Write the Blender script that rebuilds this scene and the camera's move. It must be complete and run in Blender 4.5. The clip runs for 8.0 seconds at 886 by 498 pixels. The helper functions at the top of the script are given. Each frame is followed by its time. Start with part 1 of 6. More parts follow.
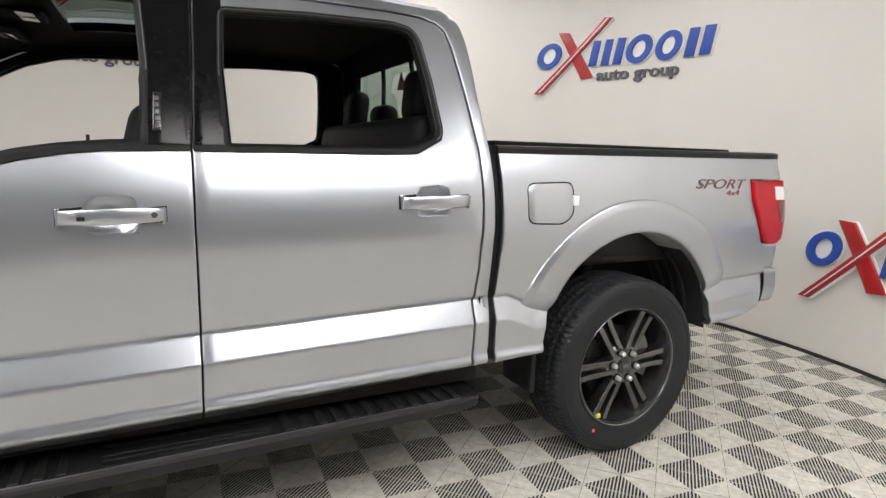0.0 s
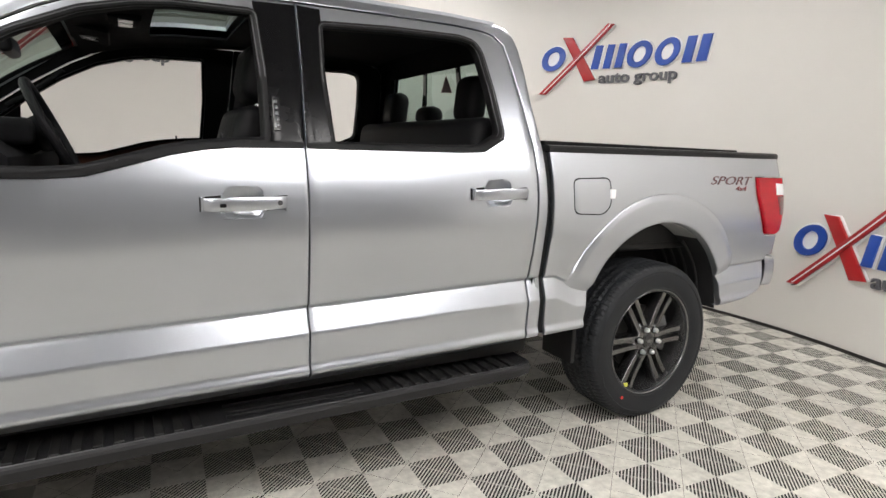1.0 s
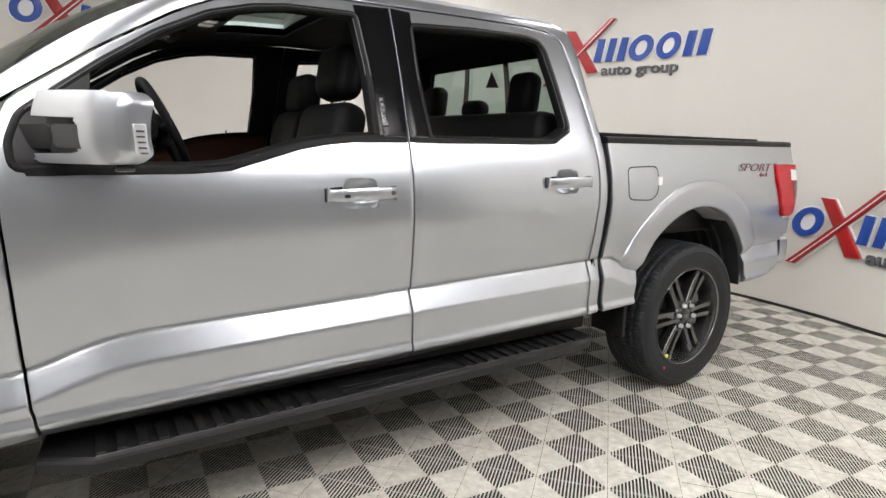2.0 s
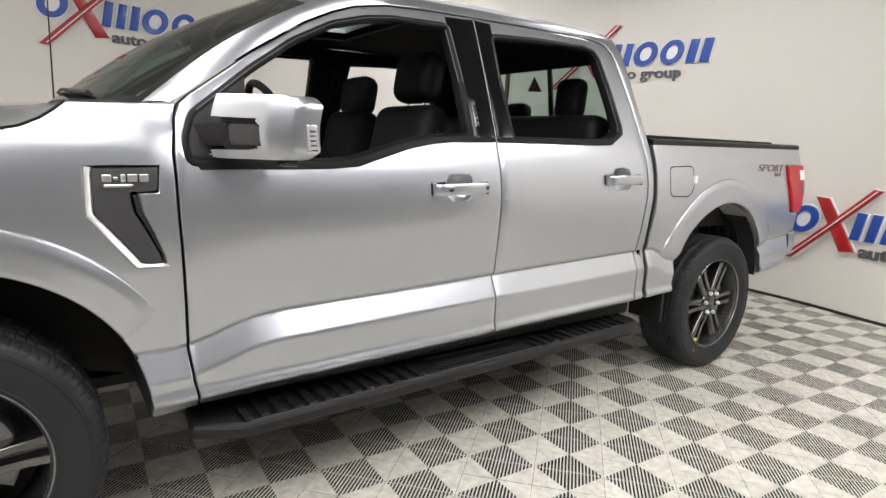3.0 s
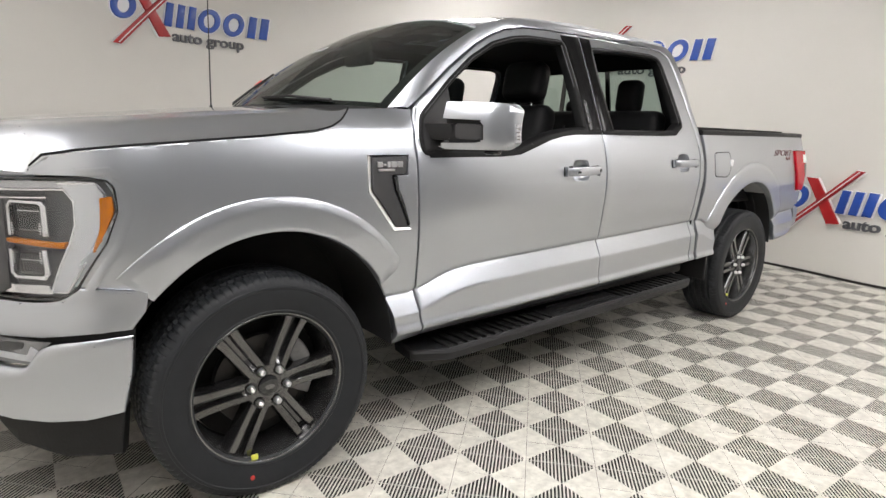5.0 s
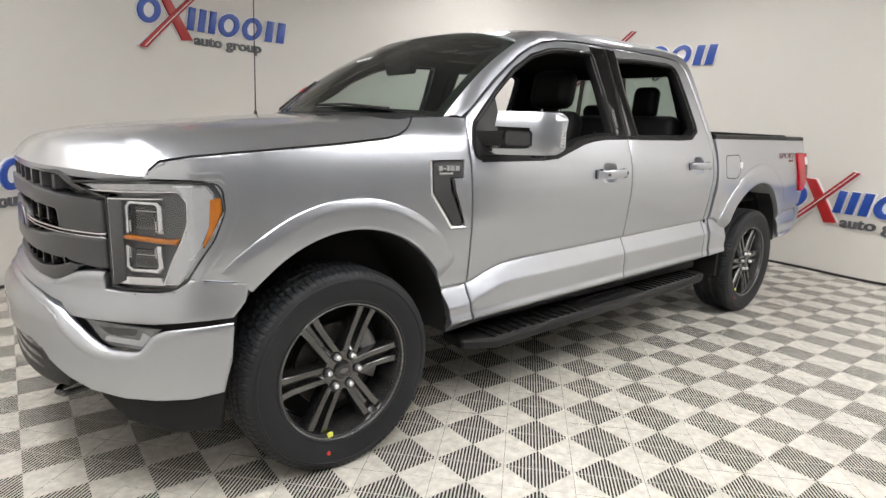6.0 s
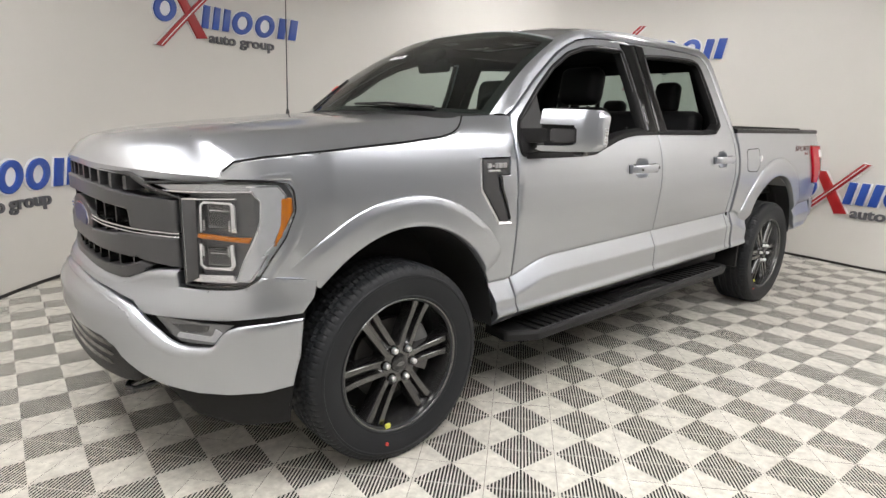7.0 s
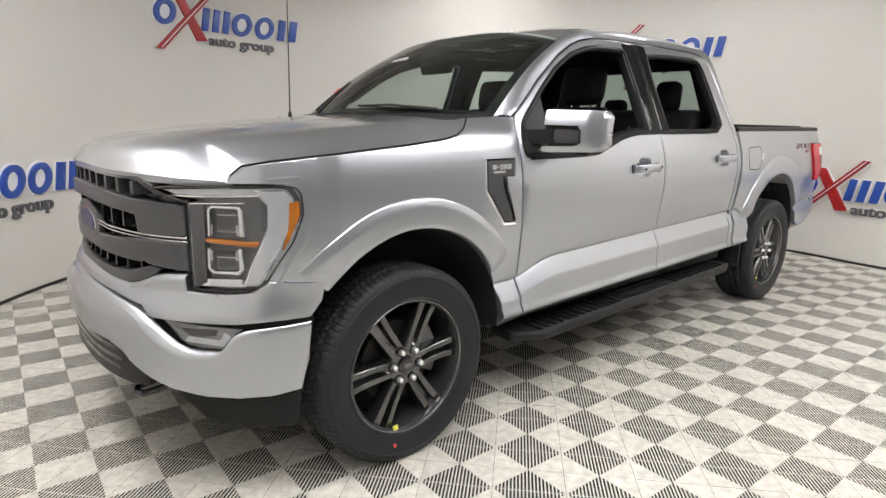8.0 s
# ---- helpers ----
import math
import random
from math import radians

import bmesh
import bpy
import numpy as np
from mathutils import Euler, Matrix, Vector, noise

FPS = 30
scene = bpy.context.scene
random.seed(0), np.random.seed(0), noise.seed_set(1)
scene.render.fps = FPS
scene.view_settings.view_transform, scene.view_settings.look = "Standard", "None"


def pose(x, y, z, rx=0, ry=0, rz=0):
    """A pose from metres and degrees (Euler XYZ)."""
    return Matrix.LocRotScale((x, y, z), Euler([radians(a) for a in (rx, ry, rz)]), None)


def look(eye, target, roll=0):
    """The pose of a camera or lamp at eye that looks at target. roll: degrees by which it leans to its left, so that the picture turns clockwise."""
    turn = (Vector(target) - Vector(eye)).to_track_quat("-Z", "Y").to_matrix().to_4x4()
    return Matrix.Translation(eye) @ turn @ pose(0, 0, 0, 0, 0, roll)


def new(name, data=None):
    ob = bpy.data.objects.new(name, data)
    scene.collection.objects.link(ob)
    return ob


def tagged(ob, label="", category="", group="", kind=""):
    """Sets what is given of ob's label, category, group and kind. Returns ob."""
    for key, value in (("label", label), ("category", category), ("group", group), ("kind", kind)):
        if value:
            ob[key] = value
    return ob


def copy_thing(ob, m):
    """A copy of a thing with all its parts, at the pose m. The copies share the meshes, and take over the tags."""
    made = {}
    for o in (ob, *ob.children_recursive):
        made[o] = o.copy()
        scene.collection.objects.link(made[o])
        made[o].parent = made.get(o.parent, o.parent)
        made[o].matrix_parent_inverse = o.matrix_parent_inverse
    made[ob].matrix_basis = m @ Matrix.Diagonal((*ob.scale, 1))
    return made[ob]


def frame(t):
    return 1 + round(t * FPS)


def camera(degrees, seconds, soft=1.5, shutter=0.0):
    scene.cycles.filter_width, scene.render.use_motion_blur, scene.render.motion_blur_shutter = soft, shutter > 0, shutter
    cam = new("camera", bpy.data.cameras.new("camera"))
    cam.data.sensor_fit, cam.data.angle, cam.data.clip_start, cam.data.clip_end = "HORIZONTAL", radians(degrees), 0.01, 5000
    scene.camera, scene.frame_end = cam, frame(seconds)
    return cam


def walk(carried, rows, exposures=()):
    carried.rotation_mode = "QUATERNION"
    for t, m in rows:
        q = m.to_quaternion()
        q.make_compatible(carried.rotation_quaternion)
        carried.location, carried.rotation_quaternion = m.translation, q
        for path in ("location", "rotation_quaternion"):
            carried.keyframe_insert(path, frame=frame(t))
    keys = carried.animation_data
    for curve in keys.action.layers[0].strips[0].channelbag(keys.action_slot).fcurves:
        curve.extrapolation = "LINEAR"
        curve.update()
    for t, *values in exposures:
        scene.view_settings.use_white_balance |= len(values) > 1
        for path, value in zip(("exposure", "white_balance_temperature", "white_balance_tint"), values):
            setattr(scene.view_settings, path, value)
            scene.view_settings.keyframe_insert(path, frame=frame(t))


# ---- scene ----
cam = camera(75.0, 8.0)
PATH = [
    (0, (1.787, -2.869, 1.346), (2.67, -1.103, 1.025), 1.5),
    (0.5, (1.555, -2.964, 1.34), (2.479, -1.22, 1.022), 1.6),
    (1, (1.326, -2.974, 1.345), (2.286, -1.251, 1.011), 2.1),
    (1.5, (1.054, -2.909, 1.342), (2.07, -1.221, 0.997), 1.9),
    (2.8, (0.407, -2.884, 1.339), (1.529, -1.271, 0.965), 1.9),
    (3, (0.284, -2.834, 1.333), (1.428, -1.235, 0.967), 2.2),
    (3.5, (-0.004, -2.903, 1.316), (1.163, -1.325, 0.932), 2.4),
    (4, (-0.279, -2.958, 1.324), (0.897, -1.385, 0.946), 2.8),
    (4.5, (-0.541, -2.866, 1.324), (0.671, -1.324, 0.932), 2.2),
    (6, (-1.105, -2.854, 1.358), (0.164, -1.362, 0.953), 2.0),
    (6.5, (-1.251, -2.753, 1.357), (0.029, -1.274, 0.942), 1.7),
    (7, (-1.326, -2.746, 1.368), (-0.044, -1.27, 0.945), 1.5),
    (7.5, (-1.344, -2.741, 1.376), (-0.064, -1.262, 0.96), 1.2),
    (8, (-1.35, -2.731, 1.378), (-0.066, -1.257, 0.953), 1.0),
]
walk(cam, [(t, look(eye, target, roll)) for t, eye, target, roll in PATH], [(0, 0.02), (3.5, 0.06), (4.5, 0.04), (6.0, -0.04), (8, -0.03)])

from mathutils import geometry

# ---- light ----
world = bpy.data.worlds.new("world")
scene.world = world
world.use_nodes = True
world.node_tree.nodes["Background"].inputs[0].default_value = (0.9, 0.95, 1.0, 1)
world.node_tree.nodes["Background"].inputs[1].default_value = 0.02
scene.view_settings.exposure = 0.0


# ---- materials ----
def material(name, color, rough=0.5, metal=0.0, coat=0.0, vary=0.0, scale=8.0, bump=0.0, bump_scale=200.0, rand=0.0, spec=0.5, placed=False):
    """A principled material with stains at one scale and fine relief at another."""
    m = bpy.data.materials.new(name)
    m.use_nodes = True
    nt = m.node_tree
    bs = nt.nodes["Principled BSDF"]
    bs.inputs["Base Color"].default_value = (*color, 1)
    bs.inputs["Roughness"].default_value = rough
    bs.inputs["Metallic"].default_value = metal
    bs.inputs["Coat Weight"].default_value = coat
    bs.inputs["Coat Roughness"].default_value = 0.04
    bs.inputs["Specular IOR Level"].default_value = spec
    co = nt.nodes.new("ShaderNodeTexCoord")
    if vary or rand:
        tex = nt.nodes.new("ShaderNodeTexNoise")
        tex.inputs["Scale"].default_value = scale
        tex.inputs["Detail"].default_value = 6
        tex.inputs["Roughness"].default_value = 0.62
        nt.links.new(nt.nodes.new("ShaderNodeNewGeometry").outputs["Position"] if placed else co.outputs["Object"], tex.inputs["Vector"])
        ramp = nt.nodes.new("ShaderNodeMapRange")
        ramp.inputs["From Min"].default_value, ramp.inputs["From Max"].default_value = 0.3, 0.7
        ramp.inputs["To Min"].default_value, ramp.inputs["To Max"].default_value = 1 - vary, 1 + vary * 0.4
        nt.links.new(tex.outputs["Fac"], ramp.inputs["Value"])
        mul = nt.nodes.new("ShaderNodeMix")
        mul.data_type, mul.blend_type = "RGBA", "MULTIPLY"
        mul.inputs["Factor"].default_value = 1
        mul.inputs["A"].default_value = (*color, 1)
        out = ramp.outputs["Result"]
        if rand:
            info = nt.nodes.new("ShaderNodeObjectInfo")
            r2 = nt.nodes.new("ShaderNodeMapRange")
            r2.inputs["To Min"].default_value, r2.inputs["To Max"].default_value = 1 - rand, 1.0
            nt.links.new(info.outputs["Random"], r2.inputs["Value"])
            mm = nt.nodes.new("ShaderNodeMath")
            mm.operation = "MULTIPLY"
            nt.links.new(out, mm.inputs[0])
            nt.links.new(r2.outputs["Result"], mm.inputs[1])
            out = mm.outputs[0]
        nt.links.new(out, mul.inputs["B"])
        nt.links.new(mul.outputs["Result"], bs.inputs["Base Color"])
        rr = nt.nodes.new("ShaderNodeMapRange")
        rr.inputs["To Min"].default_value, rr.inputs["To Max"].default_value = rough * 0.85, min(1, rough * 1.15)
        nt.links.new(tex.outputs["Fac"], rr.inputs["Value"])
        nt.links.new(rr.outputs["Result"], bs.inputs["Roughness"])
    if bump:
        t2 = nt.nodes.new("ShaderNodeTexNoise")
        t2.inputs["Scale"].default_value = bump_scale
        t2.inputs["Detail"].default_value = 3
        nt.links.new(co.outputs["Object"], t2.inputs["Vector"])
        b = nt.nodes.new("ShaderNodeBump")
        b.inputs["Strength"].default_value = bump
        b.inputs["Distance"].default_value = 0.002
        nt.links.new(t2.outputs["Fac"], b.inputs["Height"])
        nt.links.new(b.outputs["Normal"], bs.inputs["Normal"])
    return m


def glass_material(name, tint, clear=0.7, rough=0.0):
    """Thin tinted pane: clear part lets light through, the rest reflects as glass does."""
    m = bpy.data.materials.new(name)
    m.use_nodes = True
    nt = m.node_tree
    nt.nodes.clear()
    out = nt.nodes.new("ShaderNodeOutputMaterial")
    tr = nt.nodes.new("ShaderNodeBsdfTransparent")
    tr.inputs[0].default_value = (*tint, 1)
    gl = nt.nodes.new("ShaderNodeBsdfGlossy")
    gl.inputs["Roughness"].default_value = rough
    lw = nt.nodes.new("ShaderNodeLayerWeight")
    lw.inputs[0].default_value = 0.5
    pw = nt.nodes.new("ShaderNodeMath")
    pw.operation = "POWER"
    pw.inputs[1].default_value = 4.0
    nt.links.new(lw.outputs["Facing"], pw.inputs[0])
    fr = nt.nodes.new("ShaderNodeMapRange")
    fr.inputs["To Min"].default_value = 0.05
    nt.links.new(pw.outputs[0], fr.inputs["Value"])
    mx = nt.nodes.new("ShaderNodeMixShader")
    nt.links.new(fr.outputs[0], mx.inputs[0])
    nt.links.new(tr.outputs[0], mx.inputs[1])
    nt.links.new(gl.outputs[0], mx.inputs[2])
    nt.links.new(mx.outputs[0], out.inputs[0])
    return m


def glow_material(name, color, strength):
    m = bpy.data.materials.new(name)
    m.use_nodes = True
    bs = m.node_tree.nodes["Principled BSDF"]
    bs.inputs["Base Color"].default_value = (*color, 1)
    bs.inputs["Emission Color"].default_value = (*color, 1)
    bs.inputs["Emission Strength"].default_value = strength
    return m


WALL = material("wall_paint", (0.68, 0.662, 0.625), 0.55, vary=0.03, scale=1.3, bump=0.15, bump_scale=90)
CEIL = material("ceiling_paint", (0.41, 0.41, 0.402), 0.8, vary=0.04, scale=2.0)
BASEB = material("dark_baseboard", (0.02, 0.017, 0.016), 0.45, vary=0.2, scale=6)
TILE = material("floor_plastic", (0.615, 0.596, 0.535), 0.40, vary=0.30, scale=24.0, placed=True, bump=0.25, bump_scale=300, rand=0.10)
SUBFLOOR = material("sub_floor", (0.008, 0.0075, 0.007), 0.85, vary=0.2)
PAINT = material("silver_paint", (0.452, 0.474, 0.512), 0.29, metal=0.95, coat=1.0)
# dark of the space beyond the entrance, put into a surface colour
ENTRANCE_DARK = material("entrance_dark", (0.15, 0.15, 0.15), 0.6, vary=0.1, scale=1.5, bump=0.2, bump_scale=60)
BLACK = material("black_plastic", (0.010, 0.010, 0.0108), 0.4, spec=0.28, vary=0.15, scale=30, bump=0.3, bump_scale=700)
GLOSSB = material("gloss_black", (0.012, 0.012, 0.013), 0.12, coat=0.5)
LOGO_BLUE = material("sign_blue", (0.018, 0.07, 0.36), 0.35, coat=0.2, vary=0.1, scale=3)
LOGO_RED = material("sign_red", (0.38, 0.012, 0.015), 0.35, coat=0.2, vary=0.1, scale=3)
LOGO_GREY = material("sign_grey", (0.10, 0.10, 0.11), 0.45, vary=0.1, scale=3)
LOGO_WHITE = material("sign_white", (0.82, 0.82, 0.83), 0.4, vary=0.03, scale=4)
# glow of the added fill panels
SOFTFILL = glow_material("soft_fill_glow", (1.0, 0.968, 0.958), 5.5)
LAMP = glow_material("lamp_glow", (1.0, 0.968, 0.955), 16.5)


# ---- building blocks ----
def finish(bm, mat, name, sharp=35):
    bm.normal_update()
    me = bpy.data.meshes.new(name)
    for f in bm.faces:
        f.smooth = True
    for e in bm.edges:
        e.smooth = not (e.is_manifold and len(e.link_faces) == 2 and e.calc_face_angle(0) > radians(sharp))
    bm.to_mesh(me)
    bm.free()
    for one in mat if isinstance(mat, (list, tuple)) else (mat,):
        me.materials.append(one)
    return me


def part(name, bm, mat, parent, label="", sharp=35):
    """One mesh object under a thing or a part."""
    ob = new(name, finish(bm, mat, name, sharp))
    ob.parent = parent
    return tagged(ob, label)


def thing(name, label, category, group="", at=(0, 0, 0)):
    ob = new(name)
    ob.location = at
    ob.empty_display_size = 0.1
    return tagged(ob, label, category, group)


def structure(name, bm, mat, label, category, sharp=35):
    return tagged(new(name, finish(bm, mat, name, sharp)), label, category, kind="structure")


def box(bm, lo, hi, bevel=0.0, seg=2):
    """A box between two corners, its edges rounded."""
    r = bmesh.ops.create_cube(bm, size=1)
    vs = r["verts"]
    for v in vs:
        v.co = Vector([lo[i] + (v.co[i] + 0.5) * (hi[i] - lo[i]) for i in range(3)])
    if bevel:
        es = list({e for v in vs for e in v.link_edges})
        bmesh.ops.bevel(bm, geom=es, offset=bevel, segments=seg, affect="EDGES", profile=0.5, clamp_overlap=True)
    return bm


def lathe(bm, profile, seg=48, axis="y", at=(0, 0, 0), cap=False):
    """Turns a profile of (radius, along) round an axis."""
    rings = []
    for r, a in profile:
        ring = []
        for i in range(seg):
            t = 2 * math.pi * i / seg
            c, s = r * math.cos(t), r * math.sin(t)
            p = {"y": (c, a, s), "z": (c, s, a), "x": (a, c, s)}[axis]
            ring.append(bm.verts.new(Vector(p) + Vector(at)))
        rings.append(ring)
    for a, b in zip(rings, rings[1:]):
        for i in range(seg):
            bm.faces.new((a[i], a[(i + 1) % seg], b[(i + 1) % seg], b[i]))
    if cap:
        bm.faces.new(rings[0])
        bm.faces.new(rings[-1])
    bmesh.ops.recalc_face_normals(bm, faces=bm.faces)
    return bm


def tube(bm, pts, r, seg=10):
    """A round bar along points."""
    pts = [Vector(p) for p in pts]
    rings = []
    side = None
    for i, p in enumerate(pts):
        d = (pts[min(i + 1, len(pts) - 1)] - pts[max(i - 1, 0)]).normalized()
        ref = side if side is not None else (Vector((0, 0, 1)) if abs(d.z) < 0.9 else Vector((1, 0, 0)))
        n = (ref - d * ref.dot(d)).normalized()
        side = n
        b = d.cross(n)
        rr = r[i] if isinstance(r, (list, tuple)) else r
        rings.append([bm.verts.new(p + n * rr * math.cos(2 * math.pi * k / seg) + b * rr * math.sin(2 * math.pi * k / seg)) for k in range(seg)])
    for a, b in zip(rings, rings[1:]):
        for k in range(seg):
            bm.faces.new((a[k], a[(k + 1) % seg], b[(k + 1) % seg], b[k]))
    bm.faces.new(rings[0])
    bm.faces.new(rings[-1])
    bmesh.ops.recalc_face_normals(bm, faces=bm.faces)
    return bm


def sheet(outline, place, cuts_u=(), cuts_v=(), depth=0.0, back=None, round_edge=0.0, holes=()):
    """A panel: an outline in (u, v), cut into strips, laid on a surface by place(u, v, d), d the depth behind the surface.
    Its rim is turned back by depth, with a rounded edge."""
    bm = bmesh.new()
    loops = [[Vector((u, v, 0)) for u, v in outline]] + [[Vector((u, v, 0)) for u, v in h] for h in holes]
    vs = [bm.verts.new(p) for lp in loops for p in lp]
    for tri in geometry.tessellate_polygon(loops):
        if len(set(tri)) == 3:
            a, b, c = (vs[i].co for i in tri)
            if (b - a).cross(c - a).length > 1e-9:
                bm.faces.new([vs[i] for i in tri])
    for axis, cuts in ((0, cuts_u), (1, cuts_v)):
        for c in cuts:
            no = (1, 0, 0) if axis == 0 else (0, 1, 0)
            co = (c, 0, 0) if axis == 0 else (0, c, 0)
            bmesh.ops.bisect_plane(bm, geom=bm.verts[:] + bm.edges[:] + bm.faces[:], dist=1e-5, plane_co=co, plane_no=no)
    rim = [e for e in bm.edges if e.is_boundary]
    flat = {v: (v.co.x, v.co.y) for v in bm.verts}
    if depth:
        # walk the rim inward: rounded step, then straight back
        inward = {}
        for e in rim:
            fa = e.link_faces[0]
            d = e.verts[1].co - e.verts[0].co
            n = Vector((-d.y, d.x, 0)).normalized()
            if n.dot(fa.calc_center_median() - e.verts[0].co) < 0:
                n = -n
            for v in e.verts:
                inward[v] = inward.get(v, Vector()) + n
        levels = [(0.0, 0.0)]
        if round_edge:
            levels = [(round_edge, 0.0), (round_edge * 0.3, round_edge * 0.3), (0.0, round_edge)]
        levels.append((0.0, depth))
        rings = {}
        for v, n in inward.items():
            n = n.normalized()
            base = v.co.copy()
            chain = []
            for k, (inset, dd) in enumerate(levels):
                q = base + n * inset
                if k == 0:
                    flat[v] = (q.x, q.y)
                    chain.append((v, 0.0))
                else:
                    w = bm.verts.new((q.x, q.y, 0))
                    flat[w] = (q.x, q.y)
                    chain.append((w, dd))
            rings[v] = chain
        level_of = {}
        for chain in rings.values():
            for w, dd in chain:
                level_of[w] = dd
        for e in rim:
            a, b = e.verts
            for k in range(len(levels) - 1):
                bm.faces.new((rings[a][k][0], rings[b][k][0], rings[b][k + 1][0], rings[a][k + 1][0]))
    else:
        level_of = {}
    for v in bm.verts:
        v.co = Vector(place(flat[v][0], flat[v][1], level_of.get(v, 0.0)))
    bmesh.ops.recalc_face_normals(bm, faces=bm.faces)
    return bm


def steps(a, b, d):
    n = max(1, int(round(abs(b - a) / d)))
    return [a + (b - a) * i / n for i in range(1, n)]


# ---- the round booth ----
CX, CY, RW = 2.046, -0.017, 4.04
HIGH = 3.45


def ramp(a, b, v):
    k = max(0.0, min(1.0, (v - a) / (b - a)))
    return k * k * (3 - 2 * k)


def wall_radius(deg):
    """Round behind the truck, a little flatter at its tail; towards the entrance side the booth widens."""
    d = (deg + 180) % 360 - 180
    away = max(0.0, min(1.0, (abs((d + 100 + 180) % 360 - 180) - 40) / 45))
    k = 1 - away
    tail = 1 - ramp(45, 100, abs(d))
    return RW + 0.03 - 0.14 * tail + 1.9 * k * k * (3 - 2 * k)


def on_wall(deg, z, out=0.0):
    r = wall_radius(deg) - out
    return Vector((CX + r * math.cos(radians(deg)), CY + r * math.sin(radians(deg)), z))


def ring_wall(z0, z1, inner, outer, start=0.0, end=360.0):
    bm = bmesh.new()
    rows = []
    n = int((end - start) / 2)
    for i in range(n + 1):
        d = start + (end - start) * i / n
        rows.append([bm.verts.new(on_wall(d, z, o)) for z, o in ((z0, inner), (z1, inner), (z1, outer), (z0, outer))])
    for a, b in zip(rows, rows[1:]):
        for k in range(4):
            bm.faces.new((a[k], a[(k + 1) % 4], b[(k + 1) % 4], b[k]))
    bm.faces.new(rows[0]), bm.faces.new(rows[-1])
    bmesh.ops.recalc_face_normals(bm, faces=bm.faces)
    return bm


# unseen backdrop for the dark opening; darkens what the doors reflect
structure("entrance_backdrop", ring_wall(0.0, HIGH, 0.0, -0.15, 212, 300), ENTRANCE_DARK, "unseen dark grey backdrop added on the open entrance side", "wall")
structure("wall_round", ring_wall(0.0, HIGH, 0.0, -0.15, -60, 212), WALL, "smooth cream white curved wall of a photo booth", "wall")
structure("baseboard", ring_wall(0.0, 0.026, 0.008, 0.002, -60, 212), BASEB, "thin black strip along the foot of the curved wall", "baseboard")
bm = bmesh.new()
rim = [bm.verts.new(on_wall(2 * i, HIGH + 0.004)) for i in range(180)]
top = [bm.verts.new(v.co + Vector((0, 0, 0.12))) for v in rim]
bm.faces.new(rim), bm.faces.new(top[::-1])
for i in range(180):
    bm.faces.new((rim[i], rim[(i + 1) % 180], top[(i + 1) % 180], top[i]))
bmesh.ops.recalc_face_normals(bm, faces=bm.faces)
structure("ceiling", bm, CEIL, "plain dark grey ceiling over the booth", "ceiling")


# ---- ceiling lamps ----
def ceiling_light(at, turn):
    ob = thing("ceiling_light", "long white ceiling light with a glowing diffuser", "ceiling light", "ceiling lights", at)
    bm = bmesh.new()
    for s in (-1, 1):
        box(bm, (-0.62, s * 0.31 - 0.015, -0.06), (0.62, s * 0.31 + 0.015, 0), 0.004, 1)
        box(bm, (s * 0.62 - 0.015, -0.325, -0.06), (s * 0.62 + 0.015, 0.325, 0), 0.004, 1)
    part("frame", bm, LOGO_WHITE, ob)
    part("diffuser", box(bmesh.new(), (-0.605, -0.295, -0.05), (0.605, 0.295, -0.03)), LAMP, ob)
    ob.rotation_euler = (0, 0, radians(turn))
    return ob


first = ceiling_light((-1.0, -3.9, HIGH - 0.002), -20)
# all out of view; far-side and front ones added to brighten walls and nose
for x, y, a in ((2.9, -3.15, 90), (4.05, -4.2, 90), (4.9, -3.1, -45), (2.8, -4.8, 0), (4.3, 0.2, 80), (3.6, 2.2, 40), (-1.35, 1.2, 65), (-1.6, -0.7, 90), (-1.5, -2.5, 60), (2.1, -3.15, 90)):
    copy_thing(first, pose(x, y, HIGH - 0.002, 0, 0, a))


def light_panel(x, y, w, l):
    """An added soft fill light on the unseen ceiling, w along x and l along y."""
    ob = thing("light_panel", "wide glowing fill panel added on the unseen ceiling", "ceiling light", "light panels", (x, y, HIGH - 0.002))
    bm = bmesh.new()
    for s in (-1, 1):
        box(bm, (-w / 2 - 0.02, s * (l / 2 + 0.02) - 0.02, -0.05), (w / 2 + 0.02, s * (l / 2 + 0.02) + 0.02, 0), 0.004, 1)
        box(bm, (s * (w / 2 + 0.02) - 0.02, -l / 2, -0.05), (s * (w / 2 + 0.02) + 0.02, l / 2, 0), 0.004, 1)
    part("frame", bm, LOGO_WHITE, ob)
    part("diffuser", box(bmesh.new(), (-w / 2, -l / 2, -0.04), (w / 2, l / 2, -0.02)), SOFTFILL, ob)


# added fill: one over the near front corner, one over the nose
light_panel(-0.1, -1.95, 1.7, 3.2)
light_panel(-0.78, 0.10, 0.5, 0.7)


# ---- truck materials ----
DARKG = material("satin_grey", (0.072, 0.073, 0.077), 0.33, metal=0.5, coat=0.15, vary=0.06, scale=12)
VENTG = material("vent_grey", (0.035, 0.035, 0.037), 0.45, vary=0.08, scale=20)
BRIGHT = material("brushed_bright", (0.82, 0.82, 0.83), 0.30, metal=1.0, vary=0.04, scale=30)
TRIM = material("pillar_black", (0.004, 0.004, 0.0045), 0.15, spec=0.14, vary=0.1, scale=20)
# rubber of the seals, and the painted shade of filled gaps
SEAL_GAP = material("seal_and_gap_black", (0.005, 0.005, 0.0055), 0.55, spec=0.18, vary=0.15, scale=40)
